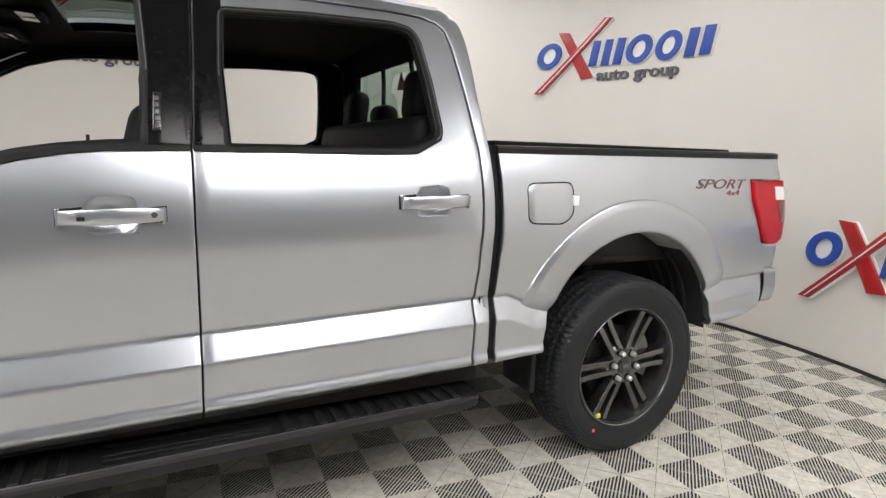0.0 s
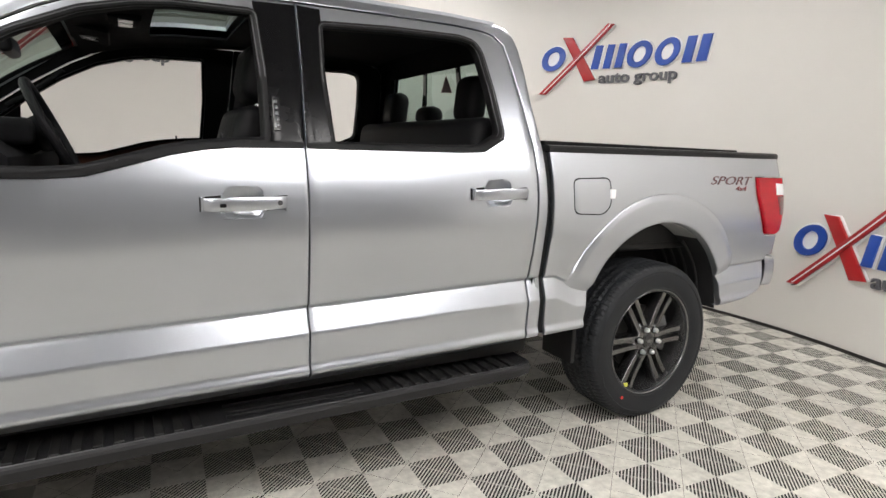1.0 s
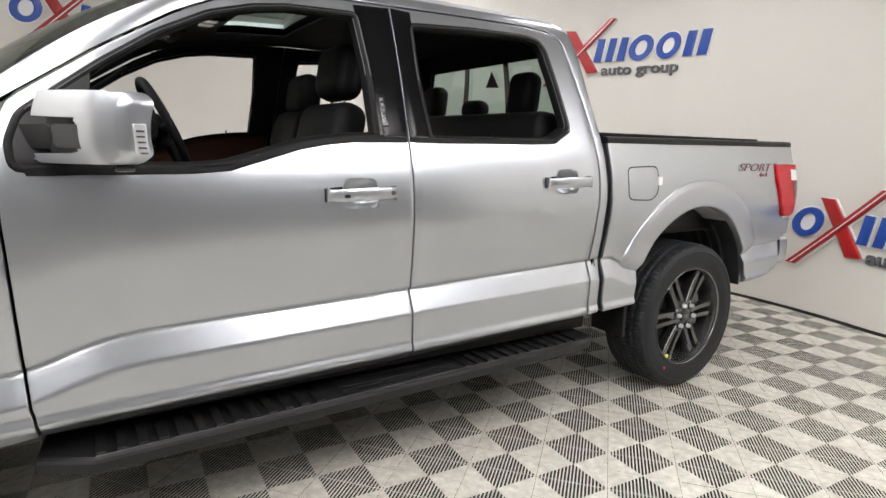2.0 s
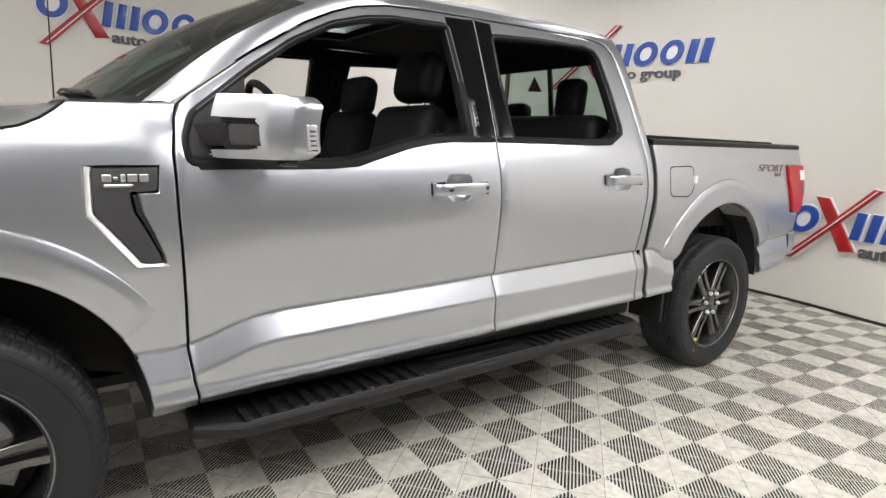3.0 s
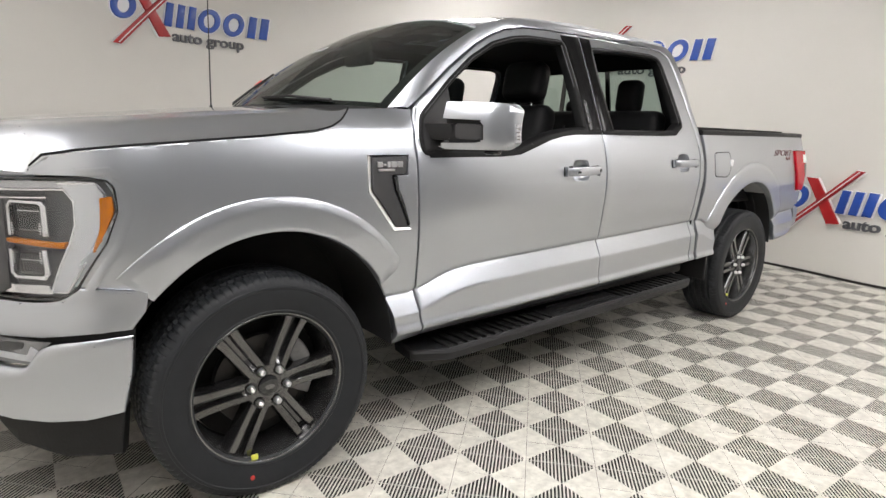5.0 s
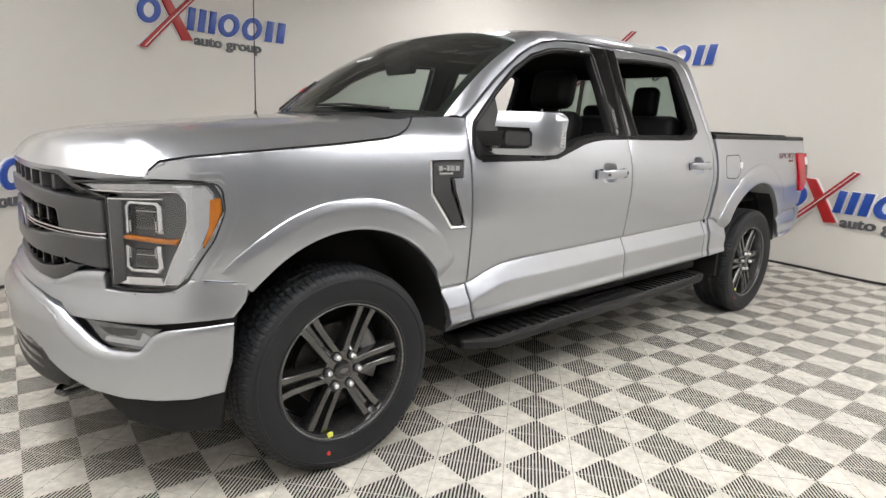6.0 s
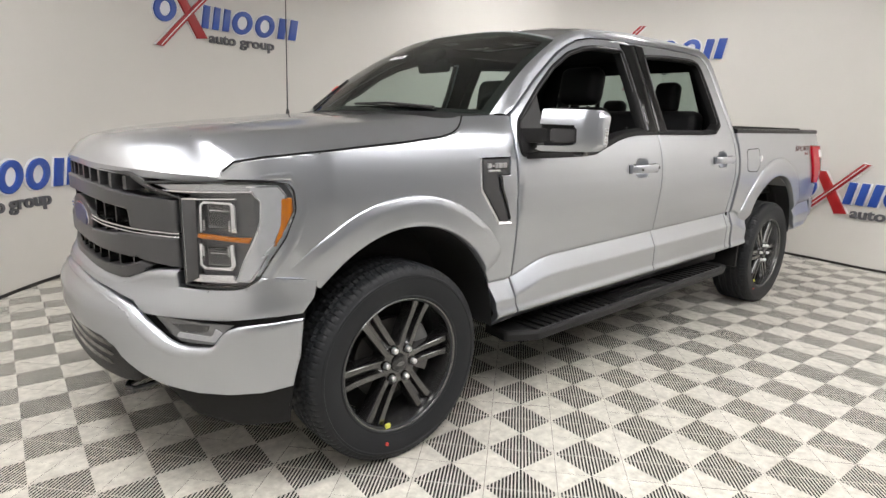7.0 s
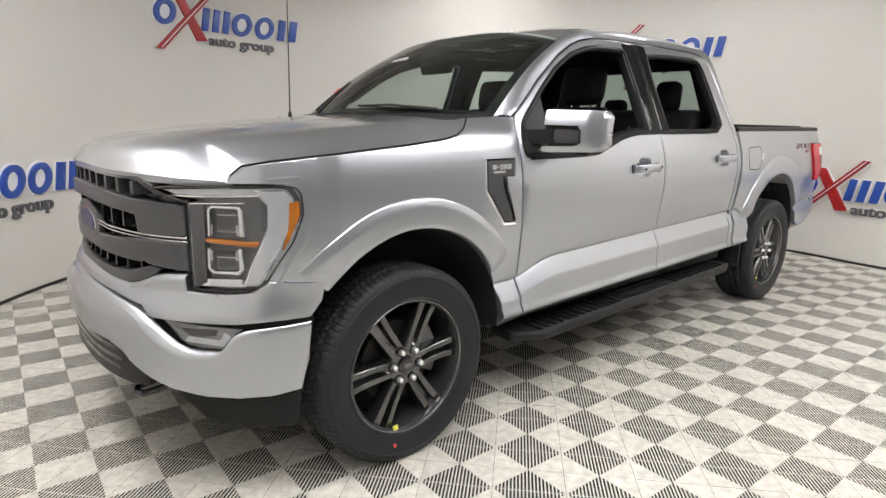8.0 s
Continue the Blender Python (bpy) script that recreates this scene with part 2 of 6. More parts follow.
RUBBER = material("tyre_rubber", (0.0145, 0.016, 0.0185), 0.52, spec=0.29, vary=0.22, scale=14, bump=0.4, bump_scale=350)
RIM = material("dark_alloy", (0.105, 0.104, 0.104), 0.18, metal=0.9, coat=0.8, vary=0.08, scale=25)
BARREL = material("alloy_barrel", (0.22, 0.22, 0.222), 0.26, metal=0.9, vary=0.15, scale=15)
CHROME = material("chrome", (0.75, 0.75, 0.77), 0.10, metal=1.0, vary=0.03, scale=30)
STEEL = material("brake_steel", (0.05, 0.048, 0.046), 0.45, metal=0.8, vary=0.25, scale=20)
CAST = material("cast_caliper", (0.20, 0.20, 0.20), 0.42, metal=0.6, vary=0.35, scale=22, bump=0.4, bump_scale=80)
LEATHER = material("black_leather", (0.005, 0.005, 0.006), 0.6, spec=0.2, vary=0.12, scale=25, bump=0.5, bump_scale=260)
LINER = material("headliner", (0.006, 0.006, 0.007), 0.9, spec=0.2, vary=0.1, scale=30, bump=0.4, bump_scale=500)
BROWN = material("brown_trim", (0.05, 0.02, 0.012), 0.4, vary=0.25, scale=18)
AMBER = material("amber_plastic", (0.40, 0.125, 0.008), 0.25, coat=0.3, vary=0.2, scale=40)
REDL = material("red_lens", (0.44, 0.005, 0.014), 0.25, spec=0.25, coat=0.25, vary=0.15, scale=14)
REDD = material("dark_red_lens", (0.16, 0.02, 0.025), 0.15, coat=0.8, vary=0.15, scale=14)
WHITEL = material("clear_lens", (0.75, 0.75, 0.76), 0.18, coat=0.8, vary=0.06, scale=30)
FOGL = material("fog_lens", (0.36, 0.37, 0.39), 0.16, coat=0.8, vary=0.15, scale=30)
LAMPBODY = material("lamp_housing", (0.07, 0.072, 0.076), 0.3, metal=0.4, coat=0.4, vary=0.1, scale=20)
BLUE = material("emblem_blue", (0.006, 0.016, 0.10), 0.35, coat=0.2, vary=0.08, scale=40)
FRAME = material("chassis_black", (0.010, 0.010, 0.010), 0.6, spec=0.25, vary=0.3, scale=10, bump=0.3, bump_scale=120)
LINERG = material("arch_liner", (0.014, 0.014, 0.015), 0.7, vary=0.25, scale=9, bump=0.5, bump_scale=200)
TINT = glass_material("windscreen_glass", (0.50, 0.60, 0.55))
PRIVACY = glass_material("rear_glass", (0.34, 0.42, 0.385))
CLEARG = glass_material("lamp_glass", (0.93, 0.94, 0.95))
MIRRORG = material("mirror_glass", (0.8, 0.82, 0.84), 0.02, metal=1.0)
STICK_Y = material("yellow_mark", (0.62, 0.62, 0.08), 0.5, vary=0.1, scale=60)
STICK_R = material("red_mark", (0.6, 0.05, 0.04), 0.5, vary=0.1, scale=60)
DECAL_RED = material("decal_red", (0.22, 0.05, 0.055), 0.4, vary=0.1, scale=60)
DECAL = material("decal_grey", (0.13, 0.062, 0.068), 0.4, vary=0.1, scale=60)

truck = thing("pickup_truck", "silver metallic crew cab pickup truck with dark alloy wheels, windows lowered", "pickup truck")


# ---- body surfaces ----
def lerp_table(v, xs, ys):
    if v <= xs[0]:
        return ys[0]
    for i in range(1, len(xs)):
        if v <= xs[i]:
            k = (v - xs[i - 1]) / (xs[i] - xs[i - 1])
            return ys[i - 1] + k * (ys[i] - ys[i - 1])
    return ys[-1]


def soft(v, xs, ys, w=0.014):
    return sum(lerp_table(v + w * k, xs, ys) * g for k, g in ((-1, 0.15), (-0.5, 0.22), (0, 0.26), (0.5, 0.22), (1, 0.15)))


def crease_z(x):
    return lerp_table(x, (0.62, 0.70, 0.78, 0.86, 0.95, 2.92, 3.03, 3.09, 3.16, 3.25, 4.2, 4.8), (0.668, 0.685, 0.715, 0.735, 0.745, 0.80, 0.800, 0.775, 0.748, 0.745, 0.765, 0.785))


def rocker_z(x):
    return 0.51 + (x - 0.6) * 0.018


FRONT_ARCH = (0.03, 0.47, 0.505)
REAR_ARCH = (3.70, 0.53, 0.502)


def front_factor(x):
    """How the flanks draw in towards the nose."""
    if x >= -0.30:
        return 1.0
    return max(0.02, 1 - ((-0.30 - x) / 0.62) ** 1.6) ** (1 / 2.6) if x > -0.92 else 0.05


def body_y(x, z):
    """Half width of the body at x, z."""
    zc, zr = crease_z(x), rocker_z(x)
    if z < 1.13:
        zs = (zr - 0.07, zr - 0.035, zr - 0.012, zr + 0.004, zr + 0.028, zc - 0.095, zc - 0.014, zc - 0.005, zc + 0.004, zc + 0.016, zc + 0.12, zc + 0.26, 1.09, 1.2)
        ws = (0.945, 0.978, 1.002, 1.008, 0.997, 0.997, 0.9585, 0.9525, 0.969, 0.972, 0.986, 0.999, 1.000, 0.988)
        low = w = soft(z, zs, ws, 0.005)
    if z > 1.03:
        fender = soft(z, (0.9, 1.09, 1.16, 1.22, 1.30, 1.36, 1.41, 1.5), (0.999, 1.000, 0.996, 0.989, 0.970, 0.938, 0.880, 0.80), 0.03)
        door = soft(z, (0.9, 1.09, 1.16, 1.22, 1.28, 1.33, 1.36, 1.80, 1.86, 1.90, 1.93, 1.96), (0.999, 1.000, 0.994, 0.983, 0.966, 0.948, 0.936, 0.738, 0.709, 0.684, 0.655, 0.60), 0.02)
        k = ramp(0.55, 0.70, x)
        w = fender + (door - fender) * k
        if z < 1.13:
            w = low + (w - low) * ramp(1.03, 1.13, z)
    # bed runs straighter up to the rail
    if x > 2.95:
        bed = soft(z, (0.9, 1.08, 1.18, 1.28, 1.40), (0.997, 0.997, 0.986, 0.963, 0.925), 0.03)
        w += (bed - w) * ramp(0.94, 1.04, z)
        w -= 0.018 * ramp(4.2, 4.6, x)
        if x > 4.655:
            c = min(1.0, (x - 4.655) / 0.112)
            w -= 0.11 * (1 - math.sqrt(max(0.0, 1 - c * c)))
    # the crease fades round the rear wheel
    if 2.95 < x < 3.4 and z < zc + 0.12:
        w += (0.986 - w) * 0.12 * ramp(zr - 0.01, zr + 0.05, z)
    if x > 4.05 and z < zc + 0.12:
        k = 0.30 * ramp(4.05, 4.25, x) * ramp(zr - 0.01, zr + 0.05, z)
        w += (0.985 - 0.018 * ramp(4.2, 4.6, x) - (0.11 * (1 - math.sqrt(max(0.0, 1 - min(1.0, (x - 4.655) / 0.112) ** 2))) if x > 4.655 else 0) - w) * k
    return w * front_factor(x)


def arch_lip(arch, lip, s, a0, a1):
    """The raised flare round a wheel opening."""
    cx, cz, r = arch
    prof = [(r + 0.001, -0.018), (r + 0.001, 0.007), (r + 0.003, 0.0115), (r + 0.008, 0.0135)]
    prof += [(r + 0.02 + (lip - 0.036 - r) * k / 4, 0.0135) for k in range(5)]
    prof += [(lip - 0.011, 0.0130), (lip - 0.006, 0.0120), (lip + 0.002, 0.0098), (lip + 0.010, 0.0074), (lip + 0.016, 0.0056), (lip + 0.0185, 0.0042), (lip + 0.0205, 0.0012), (lip + 0.022, -0.006)]
    bm = bmesh.new()
    rows = []
    n = 90
    for i in range(n + 1):
        a = radians(a0 + (a1 - a0) * i / n)
        row = []
        for d, o in prof:
            x, z = cx + d * math.cos(a), cz + d * math.sin(a)
            amp = ramp(-0.50, -0.30, x) if cx < 1 else 1.0
            out = max(o, 0.0) * amp + min(o, 0.0) + 0.0008
            out -= 0.055 * ramp(0.80, 0.675, cz + (r + lip) / 2 * math.sin(a))
            zb = max(z, crease_z(x) + 0.12) if x > cx or cx > 1 else z
            row.append(bm.verts.new((x, s * (body_y(x, zb) + out), z)))
        rows.append(row)
    for p, q in zip(rows, rows[1:]):
        for k in range(len(prof) - 1):
            bm.faces.new((p[k], p[k + 1], q[k + 1], q[k]))
    bmesh.ops.recalc_face_normals(bm, faces=bm.faces)
    return bm


def flank(s):
    """Lays (x, z) on the flank; s = -1 the driver's side, +1 the other."""
    return lambda u, v, d: (u, s * (body_y(u, v) - d), v)


def front_x(y, off=0.0):
    y = min(abs(y), 0.99999)
    return -0.30 - (0.62 + off) * (1 - y**2.6) ** (1 / 1.6)


NOSE = [(0.0, 0.0)]
for i in range(1, 400):
    yy = math.sin(math.pi / 2 * i / 399)
    py = math.sin(math.pi / 2 * (i - 1) / 399)
    NOSE.append((NOSE[-1][0] + math.hypot(front_x(yy) - front_x(py), yy - py), yy))
NOSE_A, NOSE_Y = [n[0] for n in NOSE], [n[1] for n in NOSE]


def nose(off=0.0, bulge=None):
    """Lays (a, z) round the nose: a is the way round from the middle, minus on the far side."""

    def place(a, z, d):
        y = float(np.interp(abs(a), NOSE_A, NOSE_Y))
        o = off + (bulge(z) if bulge else 0.0)
        x = front_x(y, o)
        if abs(a) > NOSE_A[-1]:
            x += abs(a) - NOSE_A[-1]
        e = 0.004
        y2 = min(y + e, 0.99999)
        y1 = y2 - 2 * e
        n = Vector((-(y2 - y1), (front_x(y2, o) - front_x(y1, o)), 0)).normalized()
        p = Vector((x, y, z)) - n * d
        return (p.x, -p.y if a >= 0 else p.y, z)

    return place


def both(outline):
    """Half an outline from the middle, with its mirror."""
    return [(a, z) for a, z in outline] + [(-a, z) for a, z in reversed(outline) if abs(a) > 1e-6]


def arc_pts(cx, cz, r, a0, a1, n=22):
    return [(cx + r * math.cos(radians(a0 + (a1 - a0) * i / n)), cz + r * math.sin(radians(a0 + (a1 - a0) * i / n))) for i in range(n + 1)]


def rounded(pts, r=0.02, n=3):
    """A polygon with its corners rounded."""
    out = []
    for i, p in enumerate(pts):
        p = Vector(p).to_2d() if len(p) > 2 else Vector(p)
        a, b = Vector(pts[i - 1]), Vector(pts[(i + 1) % len(pts)])
        da, db = a - p, b - p
        k = min(r, da.length * 0.45, db.length * 0.45)
        p0, p1 = p + da.normalized() * k, p + db.normalized() * k
        for j in range(n + 1):
            t = j / n
            q = p0 * (1 - t) ** 2 + p * 2 * t * (1 - t) + p1 * t * t
            out.append((q.x, q.y))
    return out


def lower_shift(x, v):
    a, b = crease_z(x) - 0.77, rocker_z(x) - 0.525
    return (b + (a - b) * max(0.0, min(1.0, (v - 0.56) / 0.18))) * (1 - ramp(0.80, 1.10, v))


def panel(name, outline, s, mat, parent, label="", depth=0.035, edge=0.0035, du=0.045, dv=0.022, holes=(), lift=0.0):
    """A body panel on a flank; its strips follow the crease along the doors."""

    def level(p):
        v = p[1]
        for _ in range(14):
            v = p[1] - lower_shift(p[0], v)
        return (p[0], v)

    outline, holes = [level(p) for p in outline], [[level(p) for p in h] for h in holes]
    us, vs = [p[0] for p in outline], [p[1] for p in outline]
    base = flank(s)
    cuts = steps(min(vs), max(vs), dv)
    if min(vs) < 0.7 < max(vs):
        cuts += [0.77 + k for k in (-0.100, -0.093, -0.02, -0.012, -0.007, -0.003, 0.001, 0.004, 0.008, 0.013, 0.02)] + steps(0.46, 0.58, 0.006) + steps(0.59, 0.75, 0.008)
    cuts = sorted(c for c in cuts if min(vs) < c < max(vs))
    bm = sheet(outline, lambda u, v, d: base(u, v + lower_shift(u, v), d - lift), steps(min(us), max(us), du), cuts, depth, None, edge, holes)
    return part(name, bm, mat, parent, label, 50)


def nose_panel(name, outline, mat, parent, off=0.0, label="", depth=0.03, edge=0.005, du=0.035, dv=0.03, bulge=None, holes=()):
    us, vs = [p[0] for p in outline], [p[1] for p in outline]
    bm = sheet(outline, nose(off, bulge), steps(min(us), max(us), du), steps(min(vs), max(vs), dv), depth, None, edge, holes)
    return part(name, bm, mat, parent, label, 50)


# outlines in (x, z)
FENDER = (
    [(-0.372, 0.822)]
    + arc_pts(*FRONT_ARCH, 138, -2, 26)
    + [(0.545, 0.445), (0.668, 0.465), (0.652, 0.56), (0.644, 0.66), (0.636, 0.91), (0.628, 1.10), (0.626, 1.27), (0.638, 1.37), (0.652, 1.412), (0.57, 1.413), (0.372, 1.402)]
    + [(0.345, 1.378), (0.31, 1.352), (0.265, 1.330), (0.20, 1.315), (0.10, 1.304), (0.0, 1.293), (-0.20, 1.276), (-0.39, 1.259), (-0.52, 1.243), (-0.60, 1.226), (-0.632, 1.195), (-0.645, 1.172)]
    + [(-0.50, 1.170), (-0.462, 1.155), (-0.445, 1.12), (-0.440, 1.07), (-0.465, 1.02), (-0.50, 0.97), (-0.55, 0.90), (-0.585, 0.845)]
)
FRONT_WIN = rounded([(0.675, 1.245), (0.668, 1.31), (0.695, 1.385), (0.90, 1.545), (1.06, 1.655), (1.23, 1.742), (1.38, 1.785), (1.50, 1.803), (1.765, 1.812), (1.775, 1.60), (1.765, 1.358), (1.66, 1.352), (1.55, 1.340), (1.45, 1.322), (1.30, 1.277), (1.22, 1.254), (1.12, 1.246)], 0.02)
FRONT_DOOR = [(0.676, 0.468), (0.660, 0.56), (0.652, 0.66), (0.644, 0.91), (0.636, 1.10), (0.634, 1.27), (0.646, 1.37), (0.665, 1.418), (0.695, 1.445), (0.91, 1.598), (1.12, 1.728), (1.24, 1.786), (1.34, 1.823), (1.48, 1.850), (1.65, 1.862), (1.9165, 1.868), (1.9065, 1.60), (1.8895, 1.34), (1.8875, 1.10), (1.8915, 0.77), (1.8875, 0.49)]
REAR_WIN = rounded([(2.005, 1.80), (2.30, 1.82), (2.62, 1.828), (2.69, 1.815), (2.715, 1.775), (2.735, 1.62), (2.745, 1.44), (2.735, 1.41), (2.63, 1.362), (2.50, 1.357), (1.995, 1.352), (1.99, 1.60)], 0.02)
REAR_DOOR = [(1.8925, 0.49), (1.8965, 0.77), (1.8925, 1.10), (1.8945, 1.34), (1.9115, 1.60), (1.9215, 1.868), (2.30, 1.876), (2.60, 1.878), (2.74, 1.870), (2.80, 1.855), (2.838, 1.82), (2.855, 1.75), (2.878, 1.57), (2.893, 1.37), (2.890, 1.19), (2.882, 0.91), (2.872, 0.78), (2.862, 0.60), (2.855, 0.535)]
PILLAR_LINING = (
    [(0.575, 1.418), (0.655, 1.420), (0.688, 1.452), (0.903, 1.605), (1.113, 1.735), (1.235, 1.793), (1.337, 1.830), (1.478, 1.857), (1.65, 1.869), (1.92, 1.875), (2.30, 1.883), (2.60, 1.885)]
    + [(2.745, 1.877), (2.806, 1.861), (2.846, 1.824), (2.863, 1.752), (2.886, 1.572), (2.901, 1.371), (2.898, 1.19), (2.890, 0.91), (2.880, 0.78), (2.870, 0.60), (2.865, 0.535)]
    + [(2.905, 0.54), (2.925, 0.80), (2.935, 1.10), (2.940, 1.38), (2.935, 1.55), (2.934, 1.70), (2.926, 1.80), (2.912, 1.86), (2.885, 1.902), (2.83, 1.925), (2.60, 1.937), (1.90, 1.934), (1.50, 1.906), (1.36, 1.876), (1.24, 1.845), (1.13, 1.805), (0.78, 1.572)]
)
CAB_SIDE = (
    [(1.470, 1.856), (1.478, 1.857), (1.65, 1.869), (1.92, 1.875), (2.30, 1.883), (2.60, 1.885)]
    + [(2.745, 1.877), (2.806, 1.861), (2.846, 1.824), (2.863, 1.752), (2.886, 1.572), (2.901, 1.371), (2.898, 1.19), (2.890, 0.91), (2.880, 0.78), (2.870, 0.60), (2.865, 0.535)]
    + [(2.930, 0.54), (2.938, 0.80), (2.942, 1.10), (2.944, 1.38), (2.935, 1.55), (2.934, 1.70), (2.926, 1.80), (2.912, 1.86), (2.885, 1.902), (2.83, 1.925), (2.60, 1.937), (1.90, 1.934), (1.50, 1.906), (1.485, 1.902)]
)
BED_SIDE = (
    [(2.984, 1.368), (2.986, 1.23), (2.981, 1.0), (2.972, 0.80), (2.966, 0.63), (2.966, 0.54), (3.20, 0.555)]
    + arc_pts(*REAR_ARCH, 178, 5, 28)
    + [(4.195, 0.552), (4.40, 0.572), (4.56, 0.605), (4.586, 0.625), (4.600, 0.70), (4.630, 0.812), (4.76, 0.815), (4.763, 0.925), (4.60, 0.925), (4.575, 0.932), (4.55, 0.955), (4.515, 1.02), (4.449, 1.165), (4.447, 1.266), (4.763, 1.268), (4.763, 1.375)]
)


VENT_OUT = [(0.398, 1.232), (0.396, 1.096), (0.512, 0.940), (0.600, 0.938)]
VENT_IN = [(0.419, 1.227), (0.417, 1.101), (0.529, 0.953), (0.588, 0.949)]
VENT_HOLE = VENT_OUT[:3] + [(0.588, 0.938), (0.592, 0.95), (0.536, 1.10), (0.527, 1.155), (0.580, 1.155), (0.588, 1.235)]


def cup_outline(x, z):
    return rounded([(x + 0.062, z - 0.050), (x + 0.180, z - 0.048), (x + 0.194, z - 0.02), (x + 0.188, z + 0.045), (x + 0.168, z + 0.058), (x + 0.080, z + 0.056), (x + 0.058, z + 0.02)], 0.022)


def door_handle(x, z, s, parent, keyhole):
    """Pull handle over a dished cup."""
    out = [(x + 0.126 + (u - x - 0.126) * 1.05, z + (v - z) * 1.08) for u, v in cup_outline(x, z)]
    dish = lambda u, v, d: (u, s * (body_y(u, v) - 0.003 - d - 0.030 * max(0, 1 - math.hypot((u - x - 0.126) / 0.074, (v - z - 0.003) / 0.058) ** 2)), v)
    part("handle_cup", sheet(out, dish, steps(x, x + 0.26, 0.010), steps(z - 0.06, z + 0.07, 0.007), 0.004), PAINT, parent, "dished silver cup behind the handle")
    bm = bmesh.new()
    rows = []
    for i in range(19):
        t = i / 18
        u = x + 0.262 * t
        out = 0.012 + 0.028 * math.sin(math.pi * min(1, max(0, t))) ** 0.35
        hh = 0.020 + 0.003 * math.cos(math.pi * (t - 0.5))
        zz = z + 0.006 * t
        ring = []
        for k in range(10):
            a = 2 * math.pi * k / 10
            c, q = math.cos(a), math.sin(a)
            c = math.copysign(abs(c) ** 0.5, c)
            q = math.copysign(abs(q) ** 0.5, q)
            ring.append(bm.verts.new((u, s * (body_y(u, zz) + out + 0.009 * c), zz + hh * q)))
        rows.append(ring)
    for a, b in zip(rows, rows[1:]):
        for k in range(10):
            bm.faces.new((a[k], a[(k + 1) % 10], b[(k + 1) % 10], b[k]))
    bm.faces.new(rows[0]), bm.faces.new(rows[-1])
    bmesh.ops.recalc_face_normals(bm, faces=bm.faces)
    part("door_handle", bm, PAINT, parent, "silver pull handle")
    for u0, u1 in ((x - 0.006, x + 0.004), (x + 0.258, x + 0.268)):
        y = s * (body_y(x, z) + 0.012)
        bm = box(bmesh.new(), (u0, min(y - s * 0.016, y + s * 0.008), z - 0.024), (u1, max(y - s * 0.016, y + s * 0.008), z + 0.026), 0.003, 1)
        part("handle_end", bm, PAINT, parent, "silver end cap of the handle")
    # black pads paint the shaded gap behind the handle ends
    for u0, u1 in ((x - 0.013, x + 0.056), (x + 0.196, x + 0.270)):
        gap = [(u0 + 0.003, z - 0.0235), (u1, z - 0.0185), (u1, z + 0.0285), (u0 + 0.003, z + 0.0225)]
        panel("handle_gap", gap, s, SEAL_GAP, parent, "black pad behind the handle, in place of the gap's shade", 0.003, 0.001, 0.03, lift=0.003)
    if keyhole:
        bm = lathe(bmesh.new(), [(0.0005, s * (body_y(x + 0.25, z) + 0.0425)), (0.0085, s * (body_y(x + 0.25, z) + 0.042)), (0.0095, s * (body_y(x + 0.25, z) + 0.030))], 16, "y", (x + 0.236, 0, z + 0.006))
        part("lock_cylinder", bm, DARKG, parent)
        bm = box(bmesh.new(), (x + 0.046, min(s * (body_y(x, z) + 0.0475), s * (body_y(x, z) + 0.03)), z - 0.007), (x + 0.066, max(s * (body_y(x, z) + 0.0475), s * (body_y(x, z) + 0.03)), z + 0.005), 0.002, 1)
        part("sensor_pad", bm, GLOSSB, parent)


def window_seal(outline, s, parent, w=0.014):
    """A black rubber band round a window opening."""
    c = Vector((sum(p[0] for p in outline) / len(outline), sum(p[1] for p in outline) / len(outline)))
    n = len(outline)
    bm = bmesh.new()
    rows = []
    for i, p in enumerate(outline):
        a, b = Vector(outline[i - 1]), Vector(outline[(i + 1) % n])
        t = (b - a).normalized()
        nn = Vector((t.y, -t.x))
        if nn.dot(c - Vector(p)) < 0:
            nn = -nn
        ring = []
        for inset, lift in ((-0.015, 0.000), (-0.013, 0.004), (-0.006, 0.006), (0.004, 0.006), (w * 0.6, 0.001), (w, -0.014), (w, -0.05)):
            q = Vector(p) + nn * inset
            ring.append(bm.verts.new((q.x, s * (body_y(q.x, q.y) + lift), q.y)))
        rows.append(ring)
    for i in range(n):
        a, b = rows[i], rows[(i + 1) % n]
        for k in range(6):
            bm.faces.new((a[k], a[k + 1], b[k + 1], b[k]))
    bmesh.ops.recalc_face_normals(bm, faces=bm.faces)
    part("window_seal", bm, SEAL_GAP, parent, "black rubber window seal", 60)
    # thin satin edges of the glass channel
    for inset, lift in ((-0.004, 0.0065), (0.010, -0.006)):
        line = []
        for i, p in enumerate(outline):
            t = (Vector(outline[(i + 1) % n]) - Vector(outline[i - 1])).normalized()
            nn = Vector((t.y, -t.x))
            if nn.dot(c - Vector(p)) < 0:
                nn = -nn
            q = Vector(p) + nn * inset
            if q.y > 1.40:
                line.append((q.x, s * (body_y(q.x, q.y) + lift), q.y))
        line.sort(key=lambda v: math.atan2(v[0] - c.x, v[2] - 1.2))
        part("channel_line", tube(bmesh.new(), line, 0.0019, 6), DARKG, parent, "thin satin edge of the window channel")


